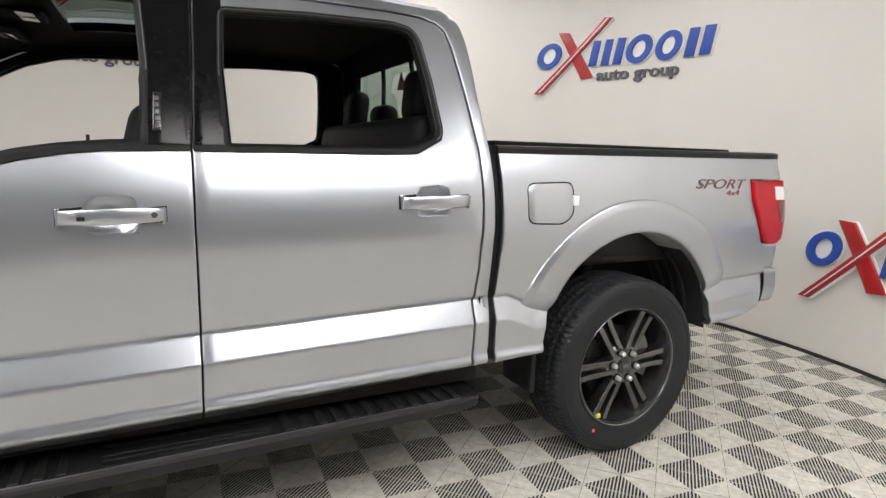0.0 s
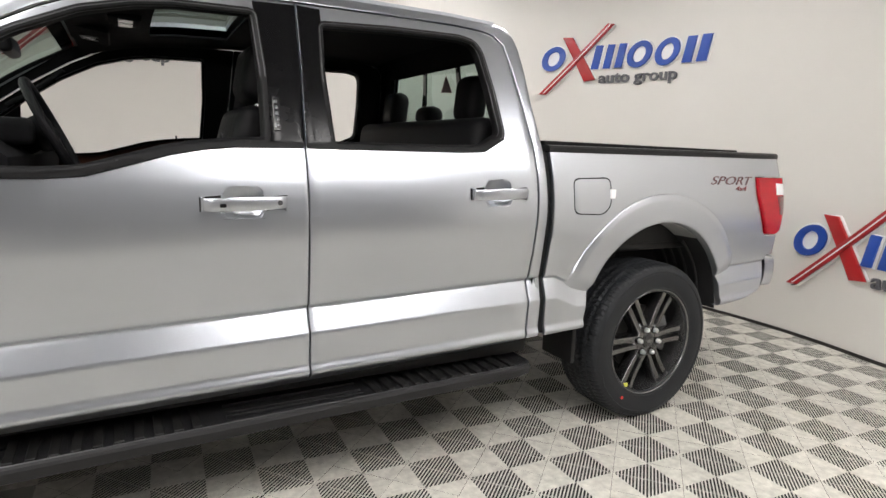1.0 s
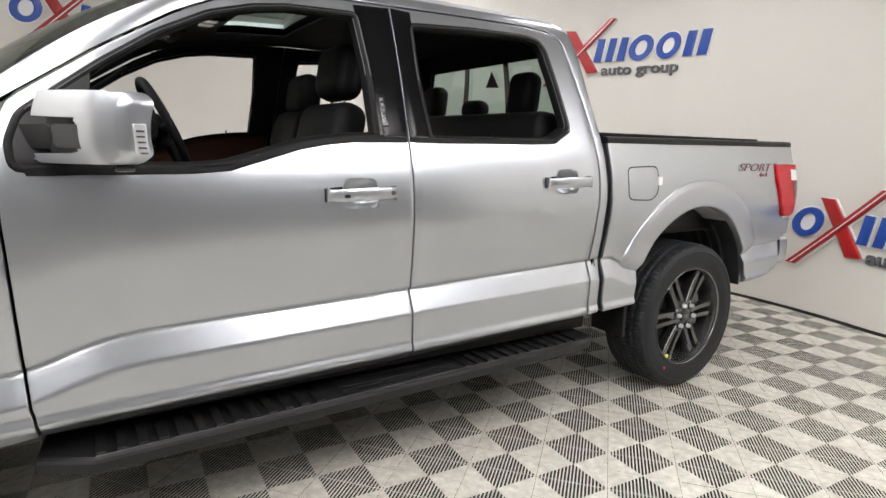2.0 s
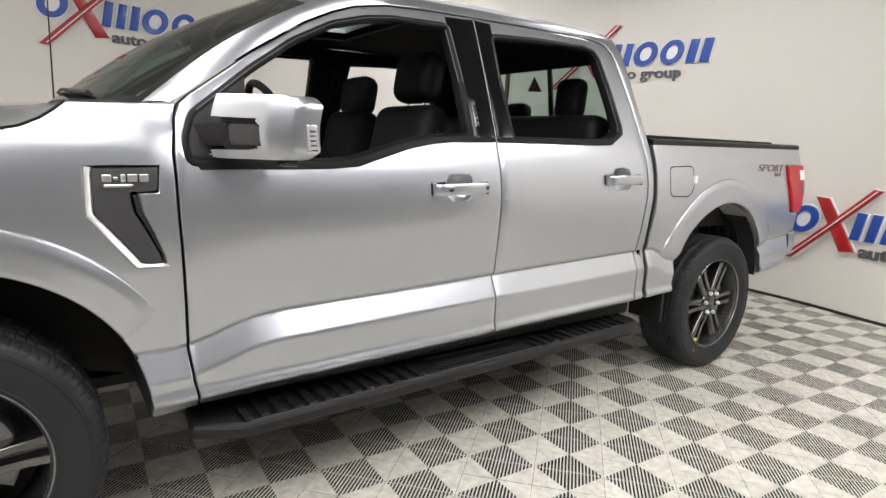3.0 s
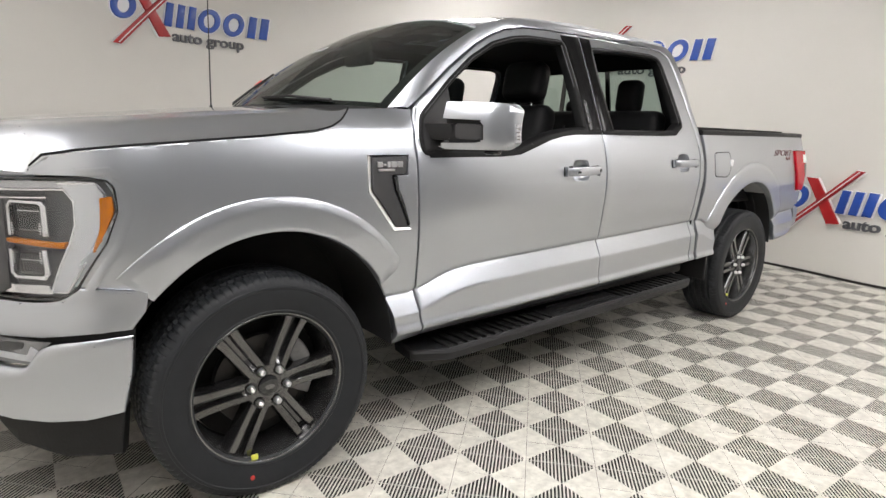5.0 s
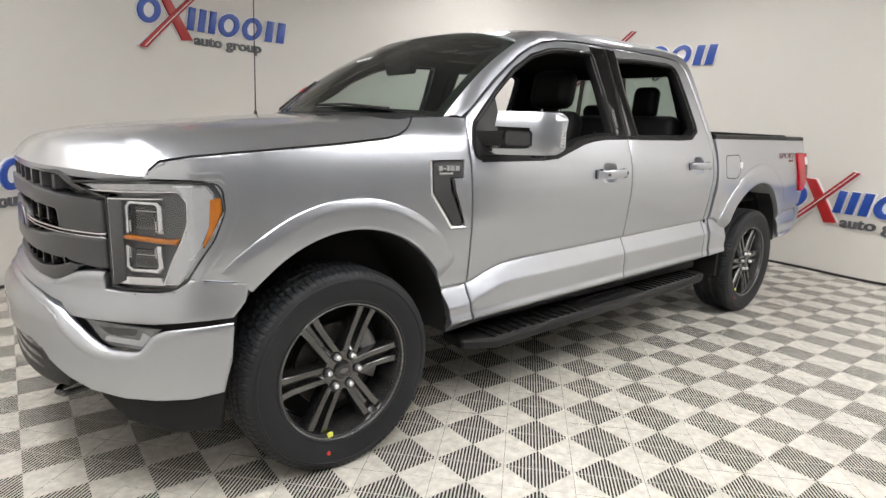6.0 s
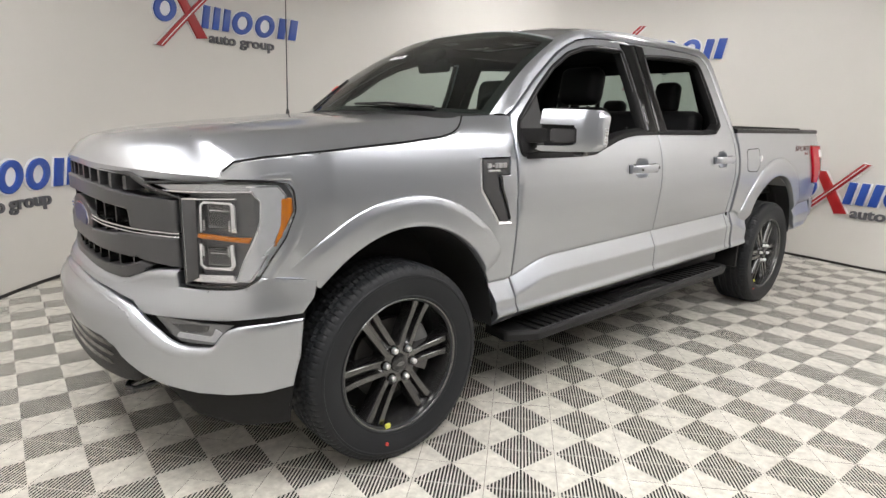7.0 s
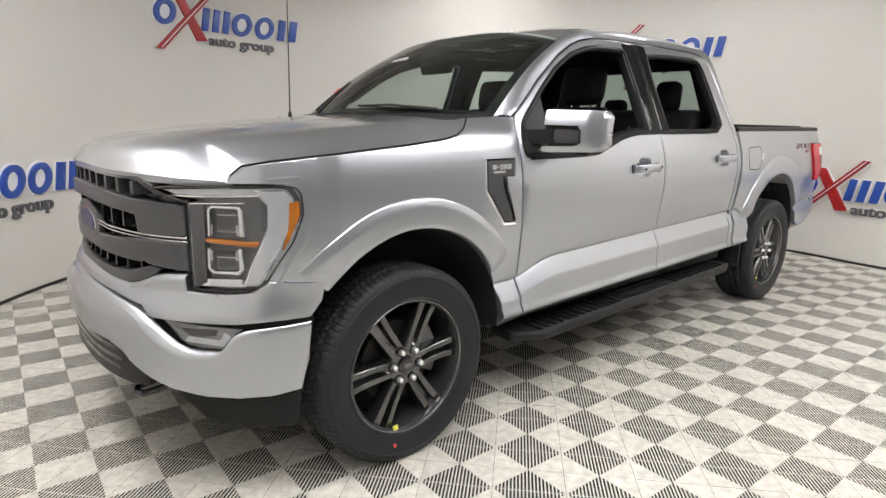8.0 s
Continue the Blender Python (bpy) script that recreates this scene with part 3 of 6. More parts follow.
for s in (-1, 1):
    fender = panel("front_fender", FENDER, s, PAINT, truck, du=0.012, dv=0.010, holes=[VENT_HOLE] if s < 0 else ())
    fdoor = panel("front_door", FRONT_DOOR, s, PAINT, truck, "silver front door with its window lowered", holes=[FRONT_WIN, cup_outline(1.545, 1.150)])
    rdoor = panel("rear_door", REAR_DOOR, s, PAINT, truck, "silver rear door with its window lowered", holes=[REAR_WIN, cup_outline(2.560, 1.178)])
    panel("cab_side", CAB_SIDE, s, PAINT, truck, "silver roof rail and rear cab corner", depth=0.03, edge=0.003)
    bed = panel("bed_side", BED_SIDE, s, PAINT, truck, "silver side of the cargo bed", du=0.014, dv=0.011)
    part("arch_flare", arch_lip(FRONT_ARCH, 0.605, s, 19, 141), PAINT, fender, "raised silver flare round the wheel opening", 60)
    part("arch_flare", arch_lip(REAR_ARCH, 0.625, s, 12, 166), PAINT, bed, "raised silver flare round the wheel opening", 60)
    panel("door_trim", FRONT_DOOR, s, LINER, fdoor, "black inner door lining", 0.01, 0.0, 0.12, 0.08, holes=[FRONT_WIN], lift=-0.055)
    panel("door_trim", REAR_DOOR, s, LINER, rdoor, "black inner door lining", 0.01, 0.0, 0.12, 0.08, holes=[REAR_WIN], lift=-0.055)
    panel("pillar_trim", PILLAR_LINING, s, LINER, truck, "", 0.01, 0.0, 0.12, 0.08, lift=-0.05)
    window_seal(FRONT_WIN, s, fdoor)
    window_seal(REAR_WIN, s, rdoor)
    door_handle(1.545, 1.150, s, fdoor, True)
    door_handle(2.560, 1.178, s, rdoor, False)
    # black pillar covers
    panel("pillar_cover", [(1.77, 1.350), (1.8885, 1.345), (1.9055, 1.60), (1.9150, 1.860), (1.762, 1.852), (1.772, 1.60)], s, TRIM, fdoor, "gloss black pillar cover", 0.02, 0.003, lift=0.005)
    panel("pillar_cover", [(1.8960, 1.345), (2.004, 1.352), (2.000, 1.60), (2.012, 1.858), (1.9230, 1.862), (1.9130, 1.60)], s, TRIM, rdoor, "gloss black pillar cover", 0.02, 0.003, lift=0.005)
    # black strip along the belt
    panel("belt_trim", [(0.70, 1.222), (1.12, 1.226), (1.23, 1.234), (1.31, 1.258), (1.46, 1.303), (1.56, 1.322), (1.66, 1.333), (1.886, 1.338), (1.886, 1.357), (1.66, 1.356), (1.55, 1.345), (1.45, 1.327), (1.30, 1.282), (1.22, 1.259), (1.12, 1.250), (0.69, 1.246)], s, SEAL_GAP, fdoor, "", 0.02, 0.003, lift=0.006)
    panel("belt_trim", [(1.897, 1.338), (2.50, 1.342), (2.64, 1.347), (2.745, 1.400), (2.756, 1.44), (2.742, 1.44), (2.733, 1.412), (2.63, 1.366), (2.50, 1.361), (1.897, 1.357)], s, SEAL_GAP, rdoor, "", 0.02, 0.003, lift=0.006)
    # black sail behind the mirror
    panel("mirror_sail", [(0.672, 1.25), (0.668, 1.31), (0.695, 1.385), (0.80, 1.467), (0.872, 1.525), (0.86, 1.40), (0.91, 1.26)], s, BLACK, fdoor, "black triangular panel behind the mirror", 0.02, 0.003, lift=0.004)
    # fuel door with its white tab
    if s < 0:
        panel("fuel_door", rounded([(3.10, 1.09), (3.27, 1.083), (3.318, 1.12), (3.322, 1.248), (3.10, 1.242)], 0.035, 4), s, PAINT, bed, "flush rounded fuel door", 0.006, 0.002, lift=0.0015)
        # black plate under the flap; its rim is the gap's shade as colour
        ring = rounded([(3.096, 1.085), (3.272, 1.078), (3.324, 1.117), (3.327, 1.253), (3.096, 1.247)], 0.037, 4)
        panel("fuel_door_gap", ring, s, SEAL_GAP, bed, "", 0.004, 0.001, lift=0.0008, du=0.03, dv=0.02)
        bm = box(bmesh.new(), (3.315, -0.996, 1.155), (3.345, -0.982, 1.198), 0.004)
        part("paper_tab", bm, LOGO_WHITE, bed, "small white tab on the fuel door")
        # fender vent
        vent = panel("fender_vent", rounded([(0.417, 1.226), (0.415, 1.100), (0.528, 0.951), (0.588, 0.947), (0.515, 1.10), (0.506, 1.158), (0.578, 1.160), (0.585, 1.230)], 0.008), s, VENTG, fender, "dark grey hooked side vent with bright edge", 0.02, 0.003, du=0.02, lift=-0.004)
        bm = bmesh.new()
        rows = []
        for (u0, z0), (u1, z1) in zip(VENT_OUT, VENT_IN):
            rows.append([bm.verts.new((u0 + (u1 - u0) * k, -(body_y(u0 + (u1 - u0) * k, z0 + (z1 - z0) * k) + 0.002 - dd), z0 + (z1 - z0) * k)) for k, dd in ((0.0, 0.003), (0.0, 0.0), (0.25, 0.001), (1.0, 0.013))])
        for ra, rb in zip(rows, rows[1:]):
            for k in range(3):
                bm.faces.new((ra[k], ra[k + 1], rb[k + 1], rb[k]))
        bmesh.ops.recalc_face_normals(bm, faces=bm.faces)
        part("vent_edge", bm, BRIGHT, vent, "bright silver border of the vent")
        panel("vent_slot", [(0.512, 1.150), (0.521, 1.100), (0.580, 0.975), (0.584, 0.955), (0.592, 0.958), (0.536, 1.100), (0.528, 1.150)], s, GLOSSB, vent, "", 0.01, 0.001, du=0.02, lift=0.0015)
        for k, (u0, u1, z0, z1) in enumerate([(0.440, 0.463, 1.188, 1.208), (0.468, 0.480, 1.193, 1.201), (0.486, 0.498, 1.187, 1.209), (0.503, 0.528, 1.187, 1.209), (0.533, 0.556, 1.187, 1.209), (0.444, 0.518, 1.172, 1.181)]):
            y = body_y((u0 + u1) / 2, z0) - 0.004
            part("badge_bar", box(bmesh.new(), (u0, -y - 0.006, z0), (u1, -y + 0.004, z1), 0.002, 1), BRIGHT, vent, "small chrome bar on the vent")
        # keypad on the pillar
        pts = [(1.788, 1.395), (1.812, 1.395), (1.818, 1.512), (1.794, 1.512)]
        panel("keypad", pts, s, GLOSSB, fdoor, "narrow entry keypad on the pillar", 0.012, 0.003, lift=0.010, du=0.012)
        for k in range(5):
            z0 = 1.407 + k * 0.020
            panel("key", [(1.796, z0), (1.808, z0), (1.809, z0 + 0.013), (1.797, z0 + 0.013)], s, DARKG, fdoor, "", 0.006, 0.001, lift=0.013)

# black filler between cab and bed; its colour stands for the gap's shade
for s in (-1, 1):
    bm = bmesh.new()
    rows = []
    for k in range(42):
        z = 0.55 + 0.81 * k / 41
        rows.append([bm.verts.new((x, s * (min(body_y(2.93, z), body_y(2.97, z)) - d), z)) for x, d in ((2.905, 0.06), (2.924, 0.016), (2.936, 0.013), (2.962, 0.013), (2.976, 0.018), (2.982, 0.06))])
    for a, b in zip(rows, rows[1:]):
        for k in range(6):
            bm.faces.new((a[k], a[(k + 1) % 6], b[(k + 1) % 6], b[k]))
    bm.faces.new(rows[0]), bm.faces.new(rows[-1])
    bmesh.ops.recalc_face_normals(bm, faces=bm.faces)
    part("cab_gap_filler", bm, SEAL_GAP, truck, "black filler between cab and bed, in place of the gap's shade")

# ---- lettering on the bed side ----
def lettering(text, size, x, z, s, mat, parent, shear=0.25):
    cu = bpy.data.curves.new("lettering", "FONT")
    cu.body, cu.size, cu.extrude, cu.shear = text, size, 0.0012, shear
    ob = new("lettering", cu)
    dg = bpy.context.evaluated_depsgraph_get()
    me = bpy.data.meshes.new_from_object(ob.evaluated_get(dg))
    bpy.data.objects.remove(ob)
    for v in me.vertices:
        u, w, d = v.co
        v.co = (x + u * 1.84, s * (body_y(x + u * 1.84, z + w) + 0.0022 + d), z + w)
    me.materials.clear()
    me.materials.append(mat)
    o = new("decal", me)
    o.parent = parent
    return tagged(o, "dark slanted letters on the bed side")


lettering("SPORT", 0.063, 4.030, 1.223, -1, DECAL, truck, 0.45)
lettering("4x4", 0.036, 4.24, 1.190, -1, DECAL_RED, truck)


# ---- hood, windscreen, roof ----
def hood_edge(x):
    xs = (-0.65, -0.60, -0.52, -0.39, -0.2, 0.0, 0.10, 0.20, 0.265, 0.31, 0.345, 0.372, 0.42)
    zs = (1.172, 1.226, 1.243, 1.259, 1.276, 1.293, 1.304, 1.315, 1.330, 1.352, 1.378, 1.402, 1.405)
    z = lerp_table(x, xs, zs)
    return body_y(max(x, -0.645), z) - 0.013, z - 0.003


def hood_z(x, y):
    """Height of the hood: crowned, with a raised ridge on each side and a rolled front lip."""
    mid = soft(x, (-1.0, -0.92, -0.88, -0.82, -0.68, -0.45, 0.0, 0.40), (1.14, 1.190, 1.252, 1.290, 1.322, 1.350, 1.395, 1.425), 0.025)
    if x > -0.63:
        w, ze = hood_edge(x)
    else:
        w = max(0.05, (1 - min(0.999, ((-0.30 - x) / 0.62)) ** 1.6) ** (1 / 2.6))
        ze = lerp_table(x, (-0.93, -0.80, -0.70, -0.63), (1.185, 1.183, 1.178, 1.175))
    q = min(1.0, abs(y) / w)
    k = ramp(-0.85, -0.20, x)
    dome = 0.62 * (1 - q**2.2) + 0.38 * (1 - ramp(0.66, 0.99, q))
    return ze + (mid - ze) * ((1 - k) * (1 - q**3.2) + k * dome)


bm = bmesh.new()
rows = []
NX, NY = 64, 96
for i in range(NX + 1):
    row = []
    for j in range(NY + 1):
        q = -1 + 2 * j / NY
        # front edge follows the nose, rear edge the cowl
        t = i / NX
        tt = t ** 0.85
        xf = front_x(abs(q) * 0.868) + 0.006
        xr = 0.30 + 0.075 * abs(q) ** 2.5
        x = xf + (xr - xf) * tt
        wf = 0.868
        wl = wf if x < -0.62 else hood_edge(x)[0]
        w = wf + (wl - wf) * min(1, t / 0.10) if t < 0.10 else wl
        y = q * w
        row.append(bm.verts.new((x, y, hood_z(x, y))))
    rows.append(row)
for a, b in zip(rows, rows[1:]):
    for j in range(NY):
        bm.faces.new((a[j], a[j + 1], b[j + 1], b[j]))
rim = [e for e in bm.edges if e.is_boundary]
ex = bmesh.ops.extrude_edge_only(bm, edges=rim)
for g in ex["geom"]:
    if isinstance(g, bmesh.types.BMVert):
        g.co.z -= 0.025
        g.co.x *= 0.995
        g.co.y *= 0.985
bmesh.ops.recalc_face_normals(bm, faces=bm.faces)
part("hood", bm, PAINT, truck, "silver hood with a wide raised middle", 40)


# black bar between hood and fender; the seam's shade put in as colour
for s in (-1, 1):
    line = []
    for k in range(101):
        x = -0.63 + 1.0 * k / 100
        w, z = hood_edge(x)
        line.append((x, s * (w + 0.0105), z + 0.0065))
    part("hood_gap_bar", tube(bmesh.new(), line, 0.0035, 6), SEAL_GAP, truck, "thin black bar along the hood, in place of the seam's shade")


def ws_point(u, v, d=0.0):
    """The windscreen: u -1..1 across, v 0..1 up."""
    lo = Vector((0.36 + 0.205 * abs(u) ** 2.2, 0.862 * u, 1.428 - 0.014 * abs(u) ** 3))
    hi = Vector((1.105 + 0.035 * abs(u) ** 2.2, 0.735 * u, 1.889 - 0.082 * abs(u) ** 3))
    p = lo.lerp(hi, v)
    p += Vector((-0.4, 0, 0.75)) * (0.045 * math.sin(math.pi * v)) * (1 - 0.3 * u * u)
    return p + Vector((0.35, 0, -0.6)) * d


def grid(fn, nu, nv, thick=0.0, skip=None):
    bm = bmesh.new()
    rows = [[bm.verts.new(fn(i / nu, j / nv)) for j in range(nv + 1)] for i in range(nu + 1)]
    for i, (a, b) in enumerate(zip(rows, rows[1:])):
        for j in range(nv):
            if not (skip and skip((i + 0.5) / nu, (j + 0.5) / nv)):
                bm.faces.new((a[j], a[j + 1], b[j + 1], b[j]))
    bmesh.ops.delete(bm, geom=[v for v in bm.verts if not v.link_faces], context="VERTS")
    bmesh.ops.recalc_face_normals(bm, faces=bm.faces)
    if thick:
        bmesh.ops.solidify(bm, geom=bm.faces[:], thickness=thick)
    return bm


glass = part("windscreen", grid(lambda i, j: ws_point(-1.0 + 2.0 * i, 0.0 + 1.0 * j), 30, 16), TINT, truck, "green tinted windscreen")
glass.visible_shadow = False
part("windscreen_border", grid(lambda i, j: ws_point(-0.97 + 1.94 * i, 0.915 + 0.08 * j, 0.004), 30, 3), GLOSSB, glass, "black band along the top of the windscreen")
part("windscreen_border", grid(lambda i, j: ws_point(-0.97 + 1.94 * i, 0.0 + 0.045 * j, 0.004), 30, 2), GLOSSB, glass, "black band along the foot of the windscreen")
for s in (-1, 1):
    part("windscreen_border", grid(lambda i, j: ws_point(s * (0.945 + 0.055 * i), j, 0.004), 3, 16), GLOSSB, glass, "black band down the side of the windscreen")


def pillar_point(q, k, s):
    """The windscreen pillar: k up along it, q from the windscreen to the door."""
    xi, xo = 0.567 + 0.923 * k, 0.640 + 0.840 * k
    if xi < 1.14:
        inner = ws_point(1.0, (xi - 0.565) / 0.575)
    else:
        inner = Vector((xi, lerp_table(xi, (1.1, 1.25, 1.5), (0.735, 0.715, 0.682)), lerp_table(xi, (1.1, 1.24, 1.36, 1.5), (1.806, 1.848, 1.880, 1.904))))
    zo = lerp_table(xo, (0.640, 0.688, 0.903, 1.113, 1.235, 1.337, 1.478), (1.419, 1.452, 1.605, 1.735, 1.793, 1.830, 1.857))
    outer = Vector((xo, body_y(xo, zo), zo))
    p = inner.lerp(outer, q) + Vector((-0.3, 0.55, 0.55)) * (0.008 * math.sin(math.pi * q))
    if q > 0.999:
        p = outer - Vector((0, 0.025, 0))
    if q < 0.001:
        p = inner - Vector((-0.01, 0.0, 0.02))
    return Vector((p.x, s * p.y, p.z))


QS = (0.0, 0.002, 0.06, 0.2, 0.4, 0.6, 0.8, 0.94, 0.997, 1.0)
for s in (-1, 1):
    part("windscreen_pillar", grid(lambda i, j: pillar_point(QS[round(i * 9)], j, s), 9, 44), PAINT, truck, "silver pillar beside the windscreen", 60)
part("cowl", grid(lambda i, j: Vector((0.285 + 0.075 * abs(2 * i - 1) ** 2.4 + 0.16 * j * (0.55 + 0.45 * abs(2 * i - 1)), 0.862 * (2 * i - 1), 1.392 + 0.038 * j - 0.016 * abs(2 * i - 1) ** 3)), 24, 4, 0.02), BLACK, truck, "black plastic cowl below the windscreen")
for blade in (((-0.70, 0.012, -0.024), (-0.36, 0.035, -0.030), (-0.02, 0.050, -0.014)), ((0.60, 0.02, -0.014), (0.61, 0.18, -0.012), (0.63, 0.36, -0.008))):
    wip = part("wiper", tube(bmesh.new(), [ws_point(*p) for p in blade], [0.008, 0.006, 0.003], 8), BLACK, truck, "black wiper arm resting on the windscreen")
    (u0, v0), (u1, v1) = blade[1][:2], blade[2][:2]
    part("wiper_blade", tube(bmesh.new(), [ws_point(2 * u0 - u1, max(0.01, 2 * v0 - v1), -0.010), ws_point(u0, v0, -0.008), ws_point(u1 * 1.02, v1 * 1.06, -0.007)], 0.004, 6), SEAL_GAP, wip)
tag = [ws_point(0.63, 0.22 + 0.03 * k, -0.014) for k in range(3)]
part("wiper_tag", tube(bmesh.new(), tag, 0.007, 8), STICK_R, truck, "small red tag on the wiper")


def roof_point(i, j):
    """i along, j across."""
    u = 2 * j - 1
    x0 = 1.105 + 0.035 * abs(u) ** 2.2
    x1 = 2.83
    x = x0 + (x1 - x0) * i
    w = lerp_table(x, (1.1, 1.25, 1.5, 1.9, 2.6, 2.8), (0.735, 0.715, 0.682, 0.664, 0.658, 0.668))
    zc = soft(x, (1.0, 1.12, 1.3, 1.6, 2.2, 2.7, 2.85), (1.880, 1.890, 1.917, 1.950, 1.966, 1.957, 1.942), 0.04)
    ze = lerp_table(x, (1.1, 1.24, 1.36, 1.5, 1.9, 2.6, 2.8), (1.806, 1.848, 1.880, 1.906, 1.935, 1.938, 1.928))
    groove = 0.010 * math.exp(-(((abs(u) - 0.93) / 0.025) ** 2)) * ramp(0.05, 0.25, i)
    return Vector((x, w * u, ze + (zc - ze) * (1 - abs(u) ** (3 + ramp(0.0, 0.4, i))) - groove))


def sunroof_gap(i, j):
    return 0.20 < i < 0.42 and 0.19 < j < 0.81


part("roof", grid(roof_point, 40, 48, 0.02, sunroof_gap), PAINT, truck, "silver roof with a sunroof opening", 60)
pane = part("sunroof", grid(lambda i, j: roof_point(0.185 + 0.255 * i, 0.175 + 0.65 * j) + Vector((0, 0, 0.003)), 12, 16), PRIVACY, truck, "tinted glass sunroof panel")
pane.visible_shadow = False
part("roof_glass", grid(lambda i, j: roof_point(0.445 + 0.27 * i, 0.175 + 0.65 * j) + Vector((0, 0, 0.004)), 12, 16, 0.006), GLOSSB, truck, "dark fixed roof glass")


def back_point(i, j):
    """Rear wall of the cab: i across, j up."""
    u = 2 * i - 1
    prof = ((2.94, 0.60), (2.945, 1.0), (2.942, 1.38), (2.940, 1.55), (2.935, 1.70), (2.926, 1.80), (2.912, 1.86), (2.885, 1.903), (2.83, 1.926))
    k = j * (len(prof) - 1)
    n = min(int(k), len(prof) - 2)
    f = k - n
    x = prof[n][0] * (1 - f) + prof[n + 1][0] * f
    z = prof[n][1] * (1 - f) + prof[n + 1][1] * f
    w = body_y(2.90, min(z, 1.925)) - 0.012
    return Vector((x + 0.012 * (1 - u * u), w * u, z + (0.028 * ramp(1.7, 1.9, z)) * (1 - abs(u) ** 4)))


# rear wall below and above the window, and its two sides
part("cab_rear", grid(lambda i, j: back_point(i, j * 0.270), 20, 8, 0.02), PAINT, truck)
part("cab_rear_top", grid(lambda i, j: back_point(i, 0.62 + 0.38 * j), 24, 10, 0.02), PAINT, truck)
for s in (0, 1):
    part("cab_rear_post", grid(lambda i, j: back_point((0.10 * i) + s * 0.90, 0.26 + 0.38 * j), 6, 8, 0.02), PAINT, truck)
part("rear_lining", grid(lambda i, j: back_point(i, 0.60 + 0.39 * j) - Vector((0.035, 0, 0.02 * j)), 16, 8), LINER, truck)
part("rear_lining", grid(lambda i, j: back_point(i, j * 0.275) - Vector((0.035, 0, 0)), 10, 6), LINER, truck)
for s in (0, 1):
    part("rear_lining", grid(lambda i, j: back_point((0.11 * i) + s * 0.89, 0.25 + 0.38 * j) - Vector((0.035, 0, 0)), 4, 6), LINER, truck)
rg = part("rear_window", grid(lambda i, j: back_point(0.09 + 0.82 * i, 0.26 + 0.37 * j) + Vector((0.003, 0, 0)), 12, 6), PRIVACY, truck, "tinted sliding rear window of the cab")
rg.visible_shadow = False
for k in (0.09, 0.36, 0.62, 0.89):
    part("window_divider", grid(lambda i, j: back_point(k + 0.022 * i, 0.255 + 0.375 * j) - Vector((0.006, 0, 0)), 2, 6, 0.012), GLOSSB, rg)
part("window_rail", grid(lambda i, j: back_point(0.09 + 0.82 * i, 0.60 + 0.04 * j) - Vector((0.006, 0, 0)), 12, 2, 0.012), GLOSSB, rg)
WING = material("inner_wing_grey", (0.45, 0.45, 0.45), 0.5, metal=0.2, vary=0.2, scale=8)


FOGG = material("fog_lens_grey", (0.20, 0.205, 0.215), 0.2, metal=0.4, coat=0.8, vary=0.2, scale=18)
BOARD = material("board_black", (0.011, 0.011, 0.012), 0.5, spec=0.35, vary=0.2, scale=25, bump=0.3, bump_scale=600)
STRIP = material("lamp_strip", (0.42, 0.425, 0.44), 0.22, metal=0.5, coat=0.6, vary=0.1, scale=30)
GUIDE = material("lamp_guide", (0.52, 0.525, 0.55), 0.22, metal=0.45, coat=0.6, vary=0.08, scale=30)


# ---- nose ----
def bumper_bulge(z):
    return 0.075 - 0.035 * ramp(0.66, 0.74, z) - 0.02 * ramp(0.52, 0.42, z)


BUMPER = both([(0.0, 0.742), (0.20, 0.738), (0.39, 0.722), (0.50, 0.705), (0.56, 0.688), (0.63, 0.640), (0.68, 0.603), (0.74, 0.578), (0.80, 0.572), (0.86, 0.574), (0.89, 0.585), (0.92, 0.630), (0.945, 0.652), (1.05, 0.662), (1.175, 0.676), (1.165, 0.55), (1.135, 0.438), (1.05, 0.420), (0.93, 0.412), (0.80, 0.418), (0.68, 0.435), (0.60, 0.462), (0.54, 0.500), (0.48, 0.545), (0.40, 0.568), (0.20, 0.574), (0.0, 0.576)])
bumper = nose_panel("front_bumper", BUMPER, PAINT, truck, 0.0, "silver painted front bumper", 0.06, 0.006, 0.02, 0.012, bumper_bulge)
cover = nose_panel("bumper_cover", both([(0.0, 0.782), (0.25, 0.776), (0.40, 0.772), (0.47, 0.780), (0.55, 0.812), (0.62, 0.838), (0.735, 0.846), (0.742, 0.795), (0.85, 0.790), (0.96, 0.793), (1.00, 0.812), (1.03, 0.838), (1.215, 0.822), (1.205, 0.76), (1.17, 0.706), (0.95, 0.688), (0.75, 0.688), (0.61, 0.692), (0.56, 0.728), (0.40, 0.748), (0.20, 0.756), (0.0, 0.758)]), PAINT, truck, 0.012, "silver upper bumper cover below the grille", 0.04, 0.005, 0.02, 0.012, lambda z: 0.035 * ramp(0.80, 0.70, z))


